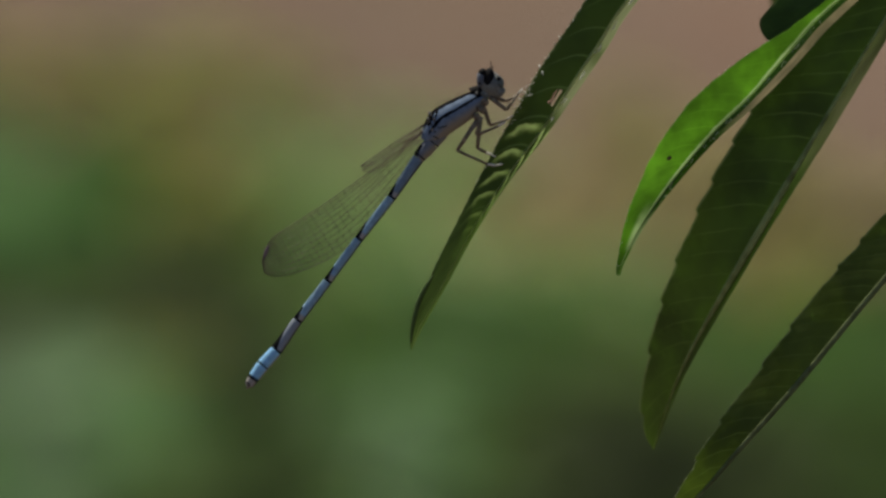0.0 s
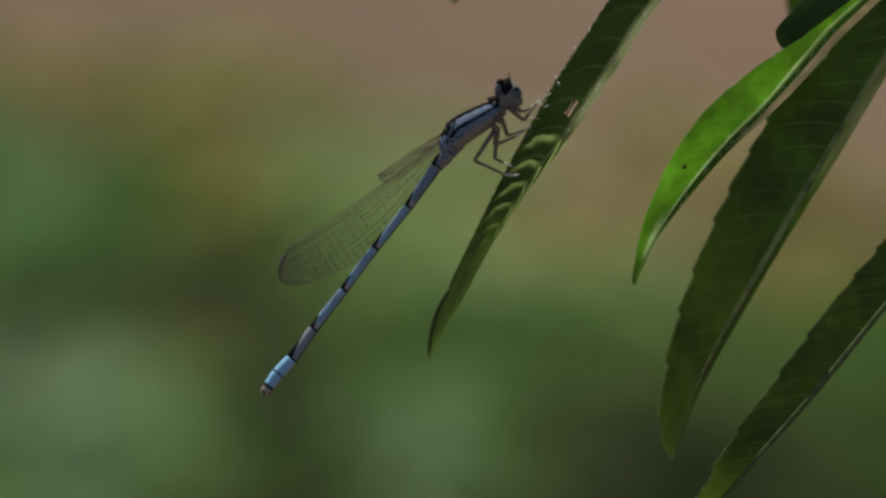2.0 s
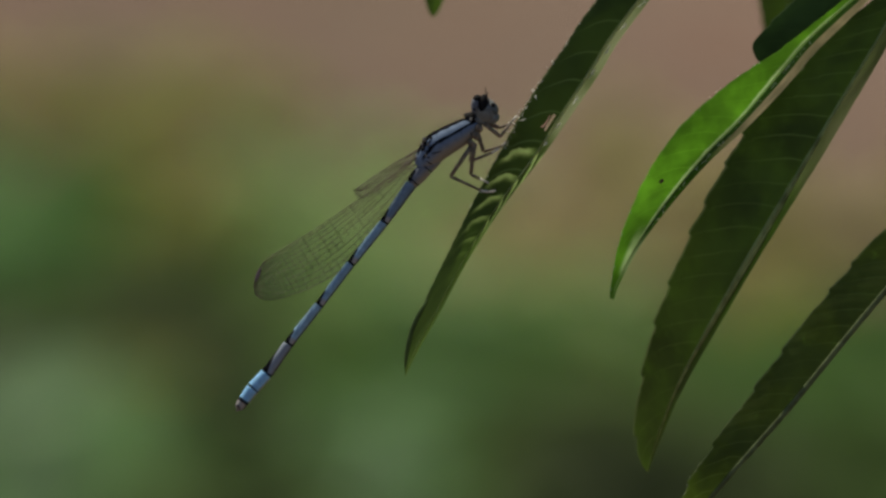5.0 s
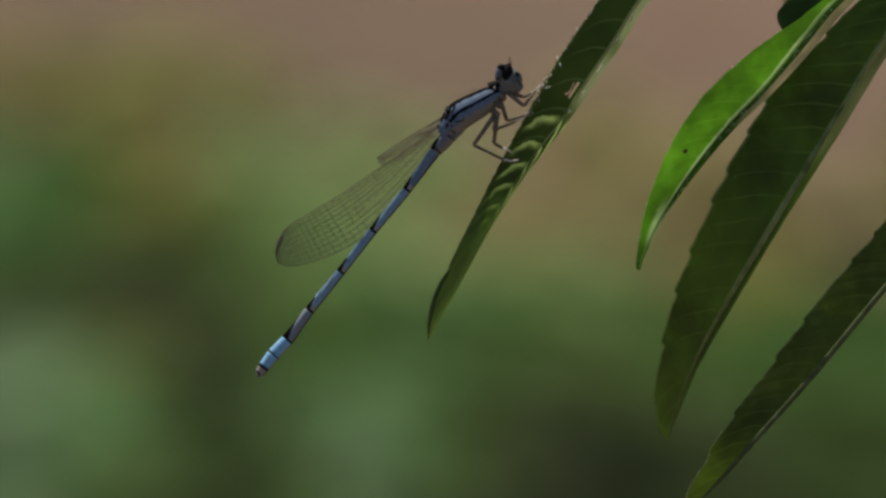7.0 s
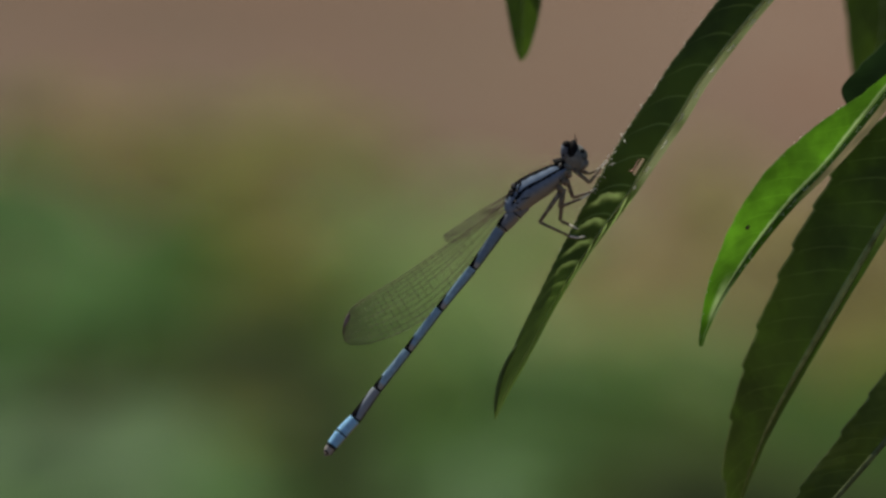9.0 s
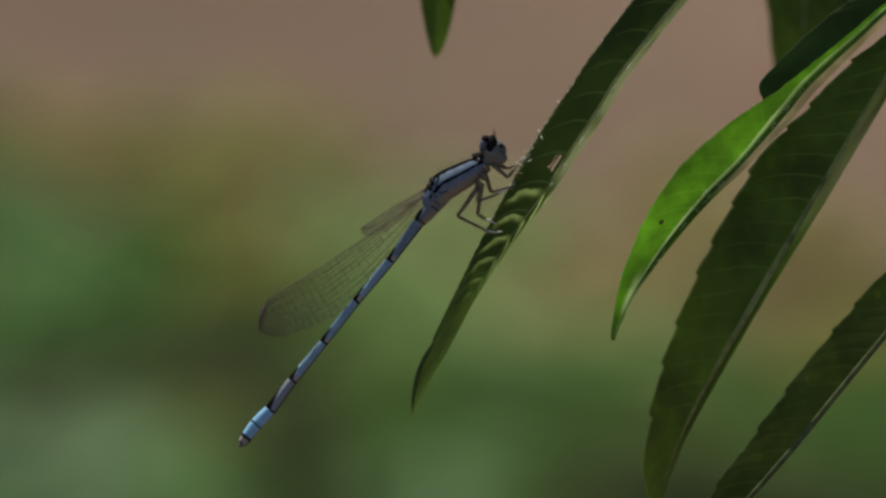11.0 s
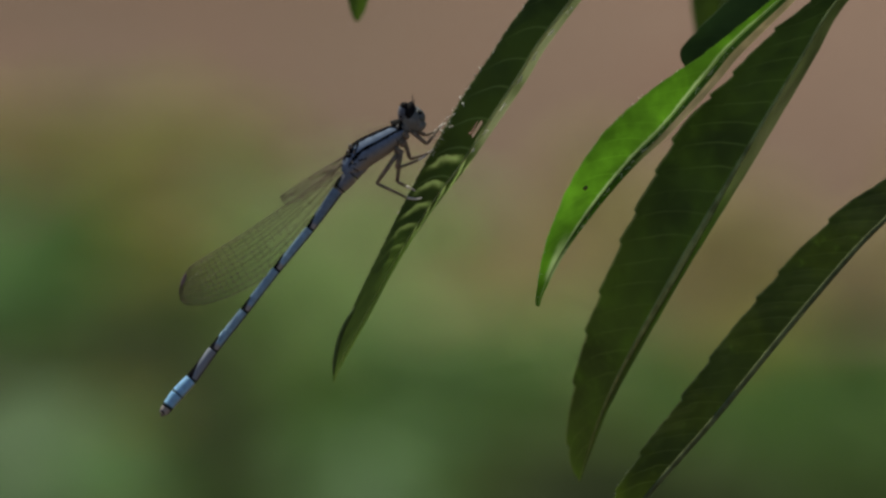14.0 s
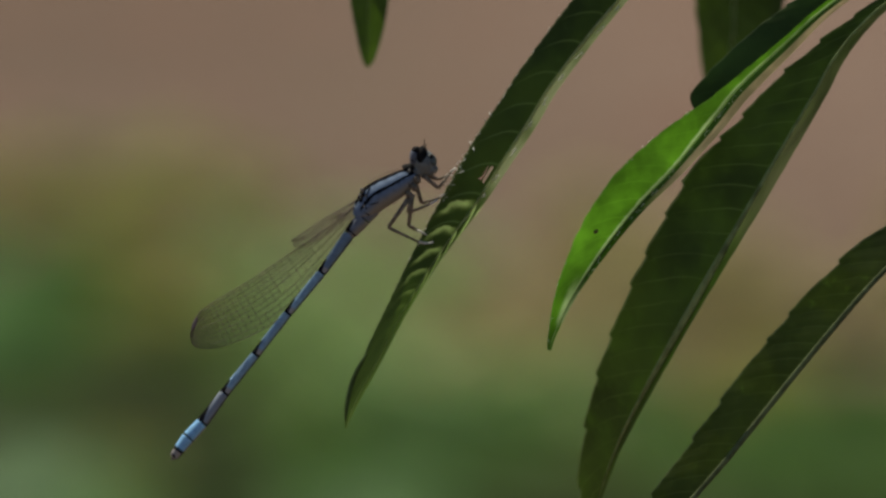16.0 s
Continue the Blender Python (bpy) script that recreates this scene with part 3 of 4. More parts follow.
things["leaf_c"] = leaf(
    [(1180, 780, 480), (1192, 740, 425), (1226, 650, 300), (1268, 568, 205), (1320, 477, 122), (1371, 390, 78), (1423, 302, 56), (1480, 206, 48), (1532, 118, 50), (1588, 26, 60), (1648, -68, 80), (1745, -150, 120), (1890, -190, 190)],
    [1, 32, 60, 84, 102, 113, 118, 116, 90, 66, 28, 10, 4], [1, 5, 9, 12, 14, 15, 18, 21, 22, 21, 16, 9, 5], ((1.25, 1.2, 1.05, 0.85, 0.65, 0.48, 0.38, 0.26, 0.18, 0.12, 0.1, 0.1, 0.1), (-1.4, -1.4, -1.2, -0.8, -0.4, -0.15, -0.05, -0.02, -0.02, -0.02, -0.02, -0.02, -0.02)), LEAF_DIM,
    "broad dark green leaf with a pale midrib and toothed edge", 6.5, 78.0, rib=(0.3, 0.8, 2, 3.6, 5.4, 6, 5.4, 3.5, 2.4, 2, 2, 2, 2), rib_off=(0.0, 0.0, 0.0, 0.0, 0.5, 0.5, 0.5, 0.0, 0.0, 0.0, 0.0, 0.0, 0.0), rib_skin=RIB)
things["leaf_d"] = leaf(
    [(1214, 912, 70), (1234, 891, 54), (1281, 841, 24), (1340, 772, 12), (1431, 670, 15), (1530, 550, 20), (1631, 431, 28), (1713, 343, 40), (1820, 250, 80), (1930, 170, 150), (1990, 150, 200)],
    [1, 22, 40, 54, 66, 72, 70, 62, 44, 18, 5], [1, 2, 3, 4, 4, 4, 4, 3, 3, 3, 3], ((0.1, 0.12, 0.18, 0.26, 0.28, 0.28, 0.28, 0.28, 0.28, 0.28, 0.28), -0.02), LEAF_LOW,
    "dark green leaf with a toothed edge hanging low", 6.0, 105.0, rib=(0.5, 1.8, 3.2, 4.4, 5.0, 5.2, 5.2, 4.6, 4, 3, 3), rib_off=(0.0, 0.6, 1.2, 2.0, 2.4, 2.4, 2.2, 1.5, 1.0, 0.0, 0.0), rib_skin=RIB_DULL)
things["leaf_e"] = leaf(
    [(1385, 54, 62), (1396, 46, 62), (1444, 13, 64), (1502, -32, 68), (1560, -80, 76), (1640, -142, 95), (1770, -235, 110), (1880, -290, 180)],
    [6, 31, 45, 51, 49, 38, 18, 5], [6, 12, 14, 16, 16, 12, 5, 4], (0.19, -0.27), LEAF_SHADED,
    "dark green leaf in the shade of its neighbour", 2.0, 60.0, quilt=0.03, rib=0.5, rib_skin=EDGE)
things["leaf_f"] = leaf(
    [(815, -30, -900), (816, -50, -900), (818, -108, -900), (820, -180, -900), (826, -270, -880), (860, -420, -600), (1000, -640, -150), (1300, -800, 40), (1700, -820, 150), (1850, -800, 190)],
    [2, 12, 26, 36, 42, 46, 46, 40, 20, 5], [2, 14, 29, 38, 44, 46, 44, 34, 16, 4], (0.3, 0.4), LEAF_DARK,
    "green leaf tip hanging from above", rib=1.2)
things["leaf_g"] = leaf(
    [(1410, 46, 1500), (1414, 30, 1500), (1430, -30, 1500), (1441, -90, 1500), (1444, -160, 1500), (1470, -300, 1480), (1580, -470, 800), (1780, -560, 320), (1850, -570, 200)],
    [1, 22, 50, 64, 70, 74, 66, 30, 6], [1, 30, 66, 84, 90, 86, 70, 30, 6], (0.35, -0.5), LEAF_DARK,
    "broad green leaf behind the others", rib=2.5)

leaf_a_at = Vector(spot(1830, -520, 190))
part("bite_scar", at_origin(pipe([(1001, 168, -3), (1006, 166, -3), (1010, 160, -3), (1013, 153, -3), (1017, 146, -3)], (1.9, 0.7)), leaf_a_at), plain("scar", (0.50, 0.29, 0.21), 0.6), things["leaf_a"], "reddish scar round the bite")
part("curled_edge", at_origin(loft([(758, 592, -3, 1.5, 1.5), (761, 562, -3, 3.5, 3), (768, 531, -3, 4.5, 3.5), (779, 504, -3, 4, 3), (790, 485, -3, 3, 2.5), (798, 473, -3, 1, 1)], 8, 30), leaf_a_at), EDGE, things["leaf_a"], "dark edge rolled under")


def hair_glints(line, skin, parent, count, seed, reach=4.0, thick=0.7, clump=0.0):
    """Short pale hairs and painted glints along a line of places (u, v, d), each in its own way; clump: how far they
    gather in tufts.
    """
    pick = random.Random(seed)
    bm = bmesh.new()
    for _ in range(count):
        k = pick.random() * (len(line) - 1)
        if clump:
            k += (round(k * 1.6) / 1.6 - k) * clump
        p = curve_at(line, min(max(k, 0), len(line) - 1.001))
        a, r = pick.uniform(0, 2 * math.pi), reach * pick.uniform(0.4, 1.2)
        q = (p[0] + pick.uniform(-2, 2), p[1] + pick.uniform(-2, 2), p[2])
        pipe([q, (q[0] + math.cos(a) * r, q[1] + math.sin(a) * r, q[2] - pick.uniform(1, 4))], (thick, thick * 0.4), 4, bm)
    tagged(part("hair_glints", at_origin(bm, PLANT_BASE + parent.location), skin, parent, "fine pale hair and glints"), kind="stuff")


def edge_run(key, first, last):
    """A stretch of a leaf's left edge, as shares of its length from the tip."""
    line = left_edges[things[key].name]
    return line[int(first * len(line)):int(last * len(line))]


# strands on the ribs and on leaf_b are added to show glints
hair_glints(edge_run("leaf_a", 0.30, 0.72), HAIR, things["leaf_a"], 64, 2, 3.2, 0.6)
hair_glints(edge_run("leaf_b", 0.05, 0.60), HAIR, things["leaf_b"], 40, 9, 2.4, 0.5)
hair_glints(edge_run("leaf_d", 0.01, 0.28), HAIR, things["leaf_d"], 40, 12, 2.4, 0.42)
hair_glints([(936, 207, -5), (943, 192, -5), (952, 174, -5), (960, 158, -5), (970, 142, -5)], HAIR, things["leaf_a"], 13, 4, 3.6, 0.55)
hair_glints([(1008, 198, -7), (1050, 138, -8), (1098, 65, -12), (1141, -1, -18), (1195, -65, -24), (1252, -133, -32)], HAIR, things["leaf_a"], 200, 6, 2.8, 0.68, 0.7)
hair_glints([(1178, 380, 6), (1234, 297, 4), (1294, 223, 4), (1348, 166, 6), (1396, 108, 10), (1433, 62, 14), (1470, 17, 20)], HAIR, things["leaf_b"], 80, 8, 2.6, 0.75, 0.3)
# white fuzz at the leaf edge, thickened to show its glints
for x, y, run, rise in ((955, 151, 6, -4), (949, 160, 6, 2), (985, 101, 3, 7), (966, 156, 8, -3), (940, 176, 5, -2), (961, 143, 3, -6), (990, 112, 3, 7), (1020, 50, 4, 6), (1014, 66, -3, -5), (972, 136, 5, -5)):
    part("leaf_hair", at_origin(pipe([(x, y, -8), (x + run, y + rise, -12)], (1.3, 0.6), 5), leaf_a_at), HAIR, things["leaf_a"])

stem_rows = [(1820, -900, 170, 20, 20), (1850, -560, 190, 24, 24), (1882, -240, 190, 27, 27), (1960, 60, 200, 30, 30), (2000, 200, 200, 32, 32), (2050, 500, 120, 36, 36)]
part("stem", at_origin(loft(stem_rows + [(2080, 800, 60, 42, 42)], 12, 60), PLANT_BASE), STEM_MAT, plant, "slender green stem")
foot = bmesh.new()
top_of = spot(2080, 800, 60)
path = [PLANT_BASE + Vector((0, 0, -0.02)), PLANT_BASE + Vector((0.004, 0.004, 0.3)), PLANT_BASE + Vector((-0.002, 0.002, 0.7)), top_of]
rings = []
for i in range(25):
    p = Vector(curve_at([tuple(x) for x in path], 3 * i / 24))
    r = 0.0035 - 0.0014 * i / 24
    rings.append([foot.verts.new(p + Vector((math.cos(a) * r, math.sin(a) * r, 0))) for a in (2 * math.pi * j / 10 for j in range(10))])
for a, b in zip(rings, rings[1:]):
    for j in range(10):
        foot.faces.new((a[j], a[(j + 1) % 10], b[(j + 1) % 10], b[j]))
part("lower_stem", at_origin(foot, PLANT_BASE), STEM_MAT, plant, "slender green lower stem")

# ---- the damselfly ----
FLY_AT = spot(839, 198)
fly = tagged(new("damselfly"), "slim pale blue and black damselfly clinging to a leaf edge", "insect")
fly.location = FLY_AT
things["damselfly"] = fly


def fly_part(name, bm, material, parent=None, label=""):
    return part(name, at_origin(bm, FLY_AT), material, parent or fly, label)


thorax = fly_part("thorax", loft([(782, 240, 0, 9, 9), (789, 232, 0, 17, 16), (800, 220, 0, 23, 22), (812, 206, 0, 26, 25), (828, 196, 0, 25.5, 25), (850, 184, 0, 23.5, 24), (868, 173, 0, 20, 21), (880, 166, 0, 14, 15), (890, 160, 0, 7, 8)], 32, 48), THORAX, None, "blue thorax with black stripes and a pale belly")
fly_part("neck", loft([(866, 158, 0, 12, 13), (876, 154, 0, 11, 12), (884, 151, 0, 9, 10), (894, 147, 0, 7, 8)], 14, 12), BLACK)
fly_part("collar", ball((875, 157, -10), (3, 5, 4), 20), JOINT_PALE, None, "pale plate behind the head")
head = fly_part("head", ball((902, 142, -2), (21, 24, 24), -20), FACE, None, "grey-blue face, black on top")
fly_part("crown", ball((898, 132, -14), (10.5, 20, 13), 4), BLACK, head, "black crown")
fly_part("eye", ball((884, 130, -11), (8, 16.5, 13), 8), EYE_PALE, head, "pale bulging eye")
fly_part("eye", ball((914, 138, -10), (10, 13, 13), -25), EYE_DULL, head, "greenish grey bulging eye")
fly_part("eye_cap", ball((887, 120, -13), (8, 7, 12), -20), BLACK, head, "dark upper part of the eye")
fly_part("eye_spot", ball((882, 138, -18), (3, 4, 4.5), 5), BLACK, head)
fly_part("eye_spot", ball((915, 132, -20), (4.0, 4.5, 4), -20), BLACK, head)
fly_part("mouth", ball((914, 155, -6), (13, 10, 12), -30), FACE, head)
fly_part("mouth", ball((893, 159, -2), (14, 8, 14), 15), FACE, head, "pale grey chin")
fly_part("antenna", pipe([(901, 116, -6), (902, 109, -6), (902, 100, -6)], (1.3, 0.5)), BLACK, head)
fly_part("antenna", pipe([(903, 117, 8), (905, 112, 10), (906, 108, 10)], (1.0, 0.5)), BLACK, head)

# grooves at the wing bases and short pale hairs on the back
for groove in ([(798, 219, -19), (808, 216, -23), (821, 213, -25)], [(806, 187, -18), (801, 196, -21), (800, 206, -23)], [(795, 229, -17), (806, 236, -17)], [(868, 168, -18), (873, 176, -18), (876, 186, -16)]):
    fly_part("groove", pipe(groove, (1.5, 0.7), 6), BLACK, thorax, "dark groove")
tuft = random.Random(3)
for k in range(16):
    f = k / 15
    x, y = 806 + 74 * f, 176 - 28 * f
    fly_part("hair", pipe([(x, y, -4), (x - tuft.uniform(2, 5), y - tuft.uniform(5, 9), -6)], (0.45, 0.2), 4), JOINT_PALE, thorax)

# abdomen: joints from thorax to tail, with the half height there
JOINTS = [(809, 224, 17.0), (794, 242, 14.5), (769, 269, 11.5), (719, 338, 9.0), (659, 410, 8.6), (602, 483, 8.8), (547, 551, 9.6), (508, 603, 12.0), (483, 629, 12.8), (467, 650, 11.0), (458, 663, 8.5)]
for i, (a, b) in enumerate(zip(JOINTS, JOINTS[1:])):
    skin = (WAIST, FIRST_SEGMENT, UPPER_SEGMENT, SEGMENT, SEGMENT, SEGMENT, DARK_SEGMENT, TAIL_BLUE, TAIL_BLUE, LAST_SEGMENT)[i]
    rows = []
    for f in (j / 12 for j in range(13)):
        g = 1 - f
        h = (b[2] * g + a[2] * f) * (1.0 + 0.05 * (abs(f - 0.5) * 2) ** 6 - (0.08 if f in (0.0, 1.0) else 0))
        if i == 1:
            h *= 1 + 0.10 * math.sin(math.pi * f)
        rows.append((b[0] + (a[0] - b[0]) * f, b[1] + (a[1] - b[1]) * f, 0, h * 0.92, h * 0.92))
    fly_part("abdomen_segment", loft(rows, 20, 32), skin)
for dv, dd in ((-3, -5), (2, 4)):
    fly_part("tail_clasper", pipe([(462, 659 + dv, dd), (456, 664 + dv, dd), (453, 662 + dv * 2, dd)], (3.5, 1.6)), TAIL_TIP)


def leg(points, label=""):
    ob = fly_part("leg", pipe(points[:2], (4.6, 3.2), 8), LEG, None, label)
    fly_part("shin", pipe(points[1:3], (3.0, 2.0), 8), LEG, ob)
    if len(points) > 3:
        fly_part("foot", pipe(points[2:], (2.2, 1.2), 8), CLAW, ob, "pale clawed foot")
    (a, b) = points[1], points[2]
    for k in range(1, 5):
        f = k / 5
        p = [a[j] + (b[j] - a[j]) * f for j in range(3)]
        fly_part("spine", pipe([tuple(p), (p[0] + 3, p[1] + 7, p[2] - 3)], (0.35, 0.2), 4), LEG, ob)


leg([(898, 163, -10), (927, 188, -14), (949, 159, -6), (957, 151, -2)])
leg([(904, 163, 8), (925, 172, 10), (941, 166, 8), (950, 158, 6)])
leg([(886, 178, 10), (897, 214, 12), (929, 204, 8), (938, 198, 5)])
leg([(882, 198, -14), (873, 231, -18), (912, 216, -10), (926, 208, -6)])
leg([(880, 203, 8), (874, 254, 10), (890, 262, 6), (906, 270, 4)])
leg([(874, 206, -16), (838, 257, -20), (892, 283, -12), (906, 285, -9), (918, 283, -7)])
for x, y, d in ((890, 172, -12), (884, 186, -14), (875, 199, -14)):
    fly_part("leg_joint", ball((x, y, d), (6.5, 8, 7), -20), LEG)


def wing(lead, trail, depth, lines, label, cross=0.66, cells=40, rim=0.8, stigma=True):
    """A stalked clear wing between its leading and trailing edge, both from root to tip, with a net of veins."""
    bm = bmesh.new()
    nu, nv = cells, lines
    grid = []
    for i in range(nu + 1):
        f = i / nu
        a, b = curve_at(lead, f * (len(lead) - 1)), curve_at(trail, f * (len(trail) - 1))
        grid.append([(a * (1 - (j / nv) ** 1.25) + b * (j / nv) ** 1.25) for j in range(nv + 1)])

    def at(i, j):
        p = grid[i][j]
        return (p[0], p[1], depth + 5 * math.sin(i / nu * 3.0) + (1.6 if j % 2 else 0))

    verts = [[bm.verts.new(spot(*at(i, j))) for j in range(nv + 1)] for i in range(nu + 1)]
    for i in range(nu):
        for j in range(nv):
            bm.faces.new((verts[i][j], verts[i + 1][j], verts[i + 1][j + 1], verts[i][j + 1]))
    ob = fly_part("wing", bm, MEMBRANE, None, label)
    net = bmesh.new()
    for j in range(nv + 1):
        first = 0 if j in (0, 1, 2, nv) else nu // 12 if j in (3, 5, 7) else nu // 4 + nu * (j % 4) // 12
        r = rim if j in (0, nv) else 0.7 if j in (1, 2) else 0.6
        pipe([at(i, j) for i in range(first, nu + 1, 2)], (r, r * 0.7), 4, net)
    pick = random.Random(7)
    for i in range(nu // 9, nu):
        for j in range(nv):
            if i < nu // 4 + nu * (j % 4) // 12 and pick.random() < 0.6:
                continue
            if pick.random() < 0.95:
                pipe([at(i, j), at(i, j + 1)], cross, 3, net)
    fly_part("wing_vein", net, VEIN, ob, "fine brown veins")
    if stigma:
        far = [curve_at(lead, k) for k in (len(lead) - 2.75, len(lead) - 2.35, len(lead) - 1.95, len(lead) - 1.55)]
        rows = [(p[0] + 2.5, p[1] + 1, depth + 0.7, h, 1.2) for p, h in zip(far, (1.2, 3.4, 3.4, 1.0))]
        spot_bm = loft(rows, 8, 12)
        fly_part("wing_stigma", spot_bm, STIGMA, ob, "dark cell near the wing tip")
    return ob


LEAD = [(790, 212), (752, 240), (706, 274), (655, 309), (600, 346), (550, 376), (514, 398), (501, 410), (491, 430), (487, 449)]
TRAIL = [(796, 226), (772, 262), (738, 314), (694, 372), (645, 418), (592, 449), (545, 466), (517, 471), (499, 469), (489, 461)]
wing(LEAD, TRAIL, -9, 10, "clear folded wing with fine brown veins")
wing(LEAD, TRAIL, 4, 10, "clear folded wing with fine brown veins")
LEAD2 = [(790, 202), (762, 219), (735, 234), (710, 250), (690, 263), (676, 273), (666, 280)]
TRAIL2 = [(793, 209), (772, 226), (748, 243), (725, 259), (705, 272), (684, 281), (667, 283)]
wing(LEAD2, TRAIL2, -2, 6, "clear wing seen edge on", 0.32, 16, 0.4, False)
wing([(x + 2, y + 7) for x, y in LEAD2], [(x + 6, y + 10) for x, y in TRAIL2], 4, 6, "clear wing seen edge on", 0.32, 16, 0.4, False)
for x, y in ((794, 200), (797, 212), (790, 208), (800, 222), (793, 192)):
    fly_part("wing_joint", ball((x, y, -16), (5, 4, 6), -30), BLACK)

for x, y, r in ((792, 191, 3.0), (788, 199, 2.0), (799, 201, 2.2), (795, 219, 2.0)):
    fly_part("wing_joint", ball((x, y, -21), (r, r * 1.5, 2), -30), JOINT_PALE)

# ---- ground and weeds ----
bm = bmesh.new()
edges = [-600, -150, -40, -12, -5] + [-3 + 0.15 * i for i in range(41)] + [5, 12, 40, 150, 600]
ys = [-600, -150, -40, -10, -3, 0, 1.5] + [2.5 + 0.15 * i for i in range(41)] + [11, 15, 40, 150, 600]
grid = [[bm.verts.new((x, y, 0.035 * noise.noise((x * 1.7, y * 1.3, 0.0)) if abs(x) < 5 and 1 < y < 10 else 0)) for x in edges] for y in ys]
for a, b in zip(grid, grid[1:]):
    for j in range(len(edges) - 1):
        bm.faces.new((a[j], a[j + 1], b[j + 1], b[j]))
tagged(part("ground", bm, SOIL, None), "dry reddish-brown soil with low weeds", "ground", kind="structure")


def on_ground(u, v, rise=0.0):
    """The place at the height rise that lies behind (u, v) in the plan of the damselfly."""
    way = spot(u, v) - EYE
    k = (rise - EYE.z) / way.z
    return EYE + way * k


def weed_clump(u, v, wide, high, kind, count, size, label, seed):
    """A low tuft: thin stalks and many small pointed leaves. Its leaves gather round (u, v)."""
    pick = random.Random(seed)
    mid = on_ground(u, v, high * 0.6)
    base = Vector((mid.x, mid.y, 0.035 * noise.noise((mid.x * 1.7, mid.y * 1.3, 0.0))))
    tuft = tagged(new("weed_clump"), label, "weed", "weeds on the soil")
    tuft.location = base
    bm, st = bmesh.new(), bmesh.new()
    for i in range(count):
        a, r = pick.uniform(0, 2 * math.pi), math.sqrt(pick.random())
        c = Vector((math.cos(a) * r * wide, math.sin(a) * r * wide, high * (1.1 - 0.5 * r * r) * pick.uniform(0.35, 1.0)))
        turn = Euler((pick.uniform(-0.6, 0.6), pick.uniform(-0.6, 0.6), pick.uniform(0, 6.28))).to_matrix()
        s = size * pick.uniform(0.6, 1.3)
        shape = [(0, -1, 0), (0.32, -0.35, 0.08), (0.36, 0.2, 0.1), (0, 1.1, -0.12), (-0.36, 0.2, 0.1), (-0.32, -0.35, 0.08), (0, 0, 0)]
        vs = [bm.verts.new(c + turn @ (Vector(q) * s)) for q in shape]
        for k in range(6):
            bm.faces.new((vs[k], vs[(k + 1) % 6], vs[6]))
        if i % 5 == 0:
            root = Vector((c.x * 0.4, c.y * 0.4, -0.01))
            p = [st.verts.new(root + Vector((math.cos(q) * 0.0012, math.sin(q) * 0.0012, 0))) for q in (0, 2.1, 4.2)]
            t = [st.verts.new(c + Vector((math.cos(q) * 0.0006, math.sin(q) * 0.0006, 0))) for q in (0, 2.1, 4.2)]
            for k in range(3):
                st.faces.new((p[k], p[(k + 1) % 3], t[(k + 1) % 3], t[k]))
    tagged(part("foliage", bm, WEEDS[kind], tuft), kind="stuff")
    tagged(part("stalk", st, STEM_MAT, tuft), kind="stuff")


WORDS = {"green": "low green weeds growing on dry soil", "grey": "pale grey-green weeds growing on dry soil", "sage": "soft sage-green weeds growing on dry soil",
         "olive": "olive yellowing weeds on dry soil", "light": "pale yellow-green grass tuft on dry soil", "dark": "dark green weeds on dry soil",
         "black": "almost black weeds standing for deep shade between clumps", "teal": "bluish green weeds on dry soil", "tan": "straw-coloured grass tuft on dry soil",
         "moss": "mossy dull green weeds on dry soil", "murk": "blackish green weeds on dry soil", "brown": "dull brown weeds on dry soil"}
# patches of one kind of weed: u, v, how thickly they grow
GREENER = {
    "green": [(100, 300, 1), (430, 450, 1), (500, 850, 1), (980, 560, 1), (1150, 500, 0.9), (500, 560, 1), (650, 590, 1), (820, 570, 1), (1400, 570, 0.9), (1330, 650, 1), (1510, 640, 1), (1555, 515, 0.9), (1570, 700, 1), (560, 690, 1), (1750, 600, 1)],
    "teal": [(30, 250, 1), (-60, 430, 1), (-200, 480, 1), (150, 380, 1), (20, 480, 1), (880, 640, 1)],
    "sage": [(20, 370, 1), (-130, 290, 1), (180, 690, 1), (220, 740, 1), (-100, 880, 1), (650, 470, 1), (650, 730, 1), (680, 830, 1), (570, 800, 1), (740, 780, 1), (790, 480, 1), (140, 800, 1), (200, 830, 1)],
    "grey": [(30, 690, 1), (110, 720, 1), (30, 800, 1), (-150, 700, 1), (70, 650, 1), (620, 850, 1), (20, 880, 1)],
}
PALER = {
    "light": [(480, 250, 1), (450, 190, 0.9), (430, 330, 1), (600, 340, 1), (560, 450, 1), (690, 390, 1), (760, 460, 1), (720, 290, 0.7), (620, 210, 0.3), (870, 480, 1), (1040, 490, 1), (1050, 570, 0.5), (540, 540, 1), (500, 330, 1)],
    "tan": [(340, 150, 0.5), (420, 140, 0.2), (950, 420, 1), (860, 380, 0.9), (1150, 380, 0.8), (1350, 330, 0.6), (1280, 400, 0.8), (1480, 400, 0.5), (1600, 400, 0.7)],
    "olive": [(310, 240, 0.8), (200, 200, 0.7), (330, 330, 1), (100, 170, 0.6), (250, 640, 0.9), (240, 300, 1), (1285, 465, 0.8)],
}
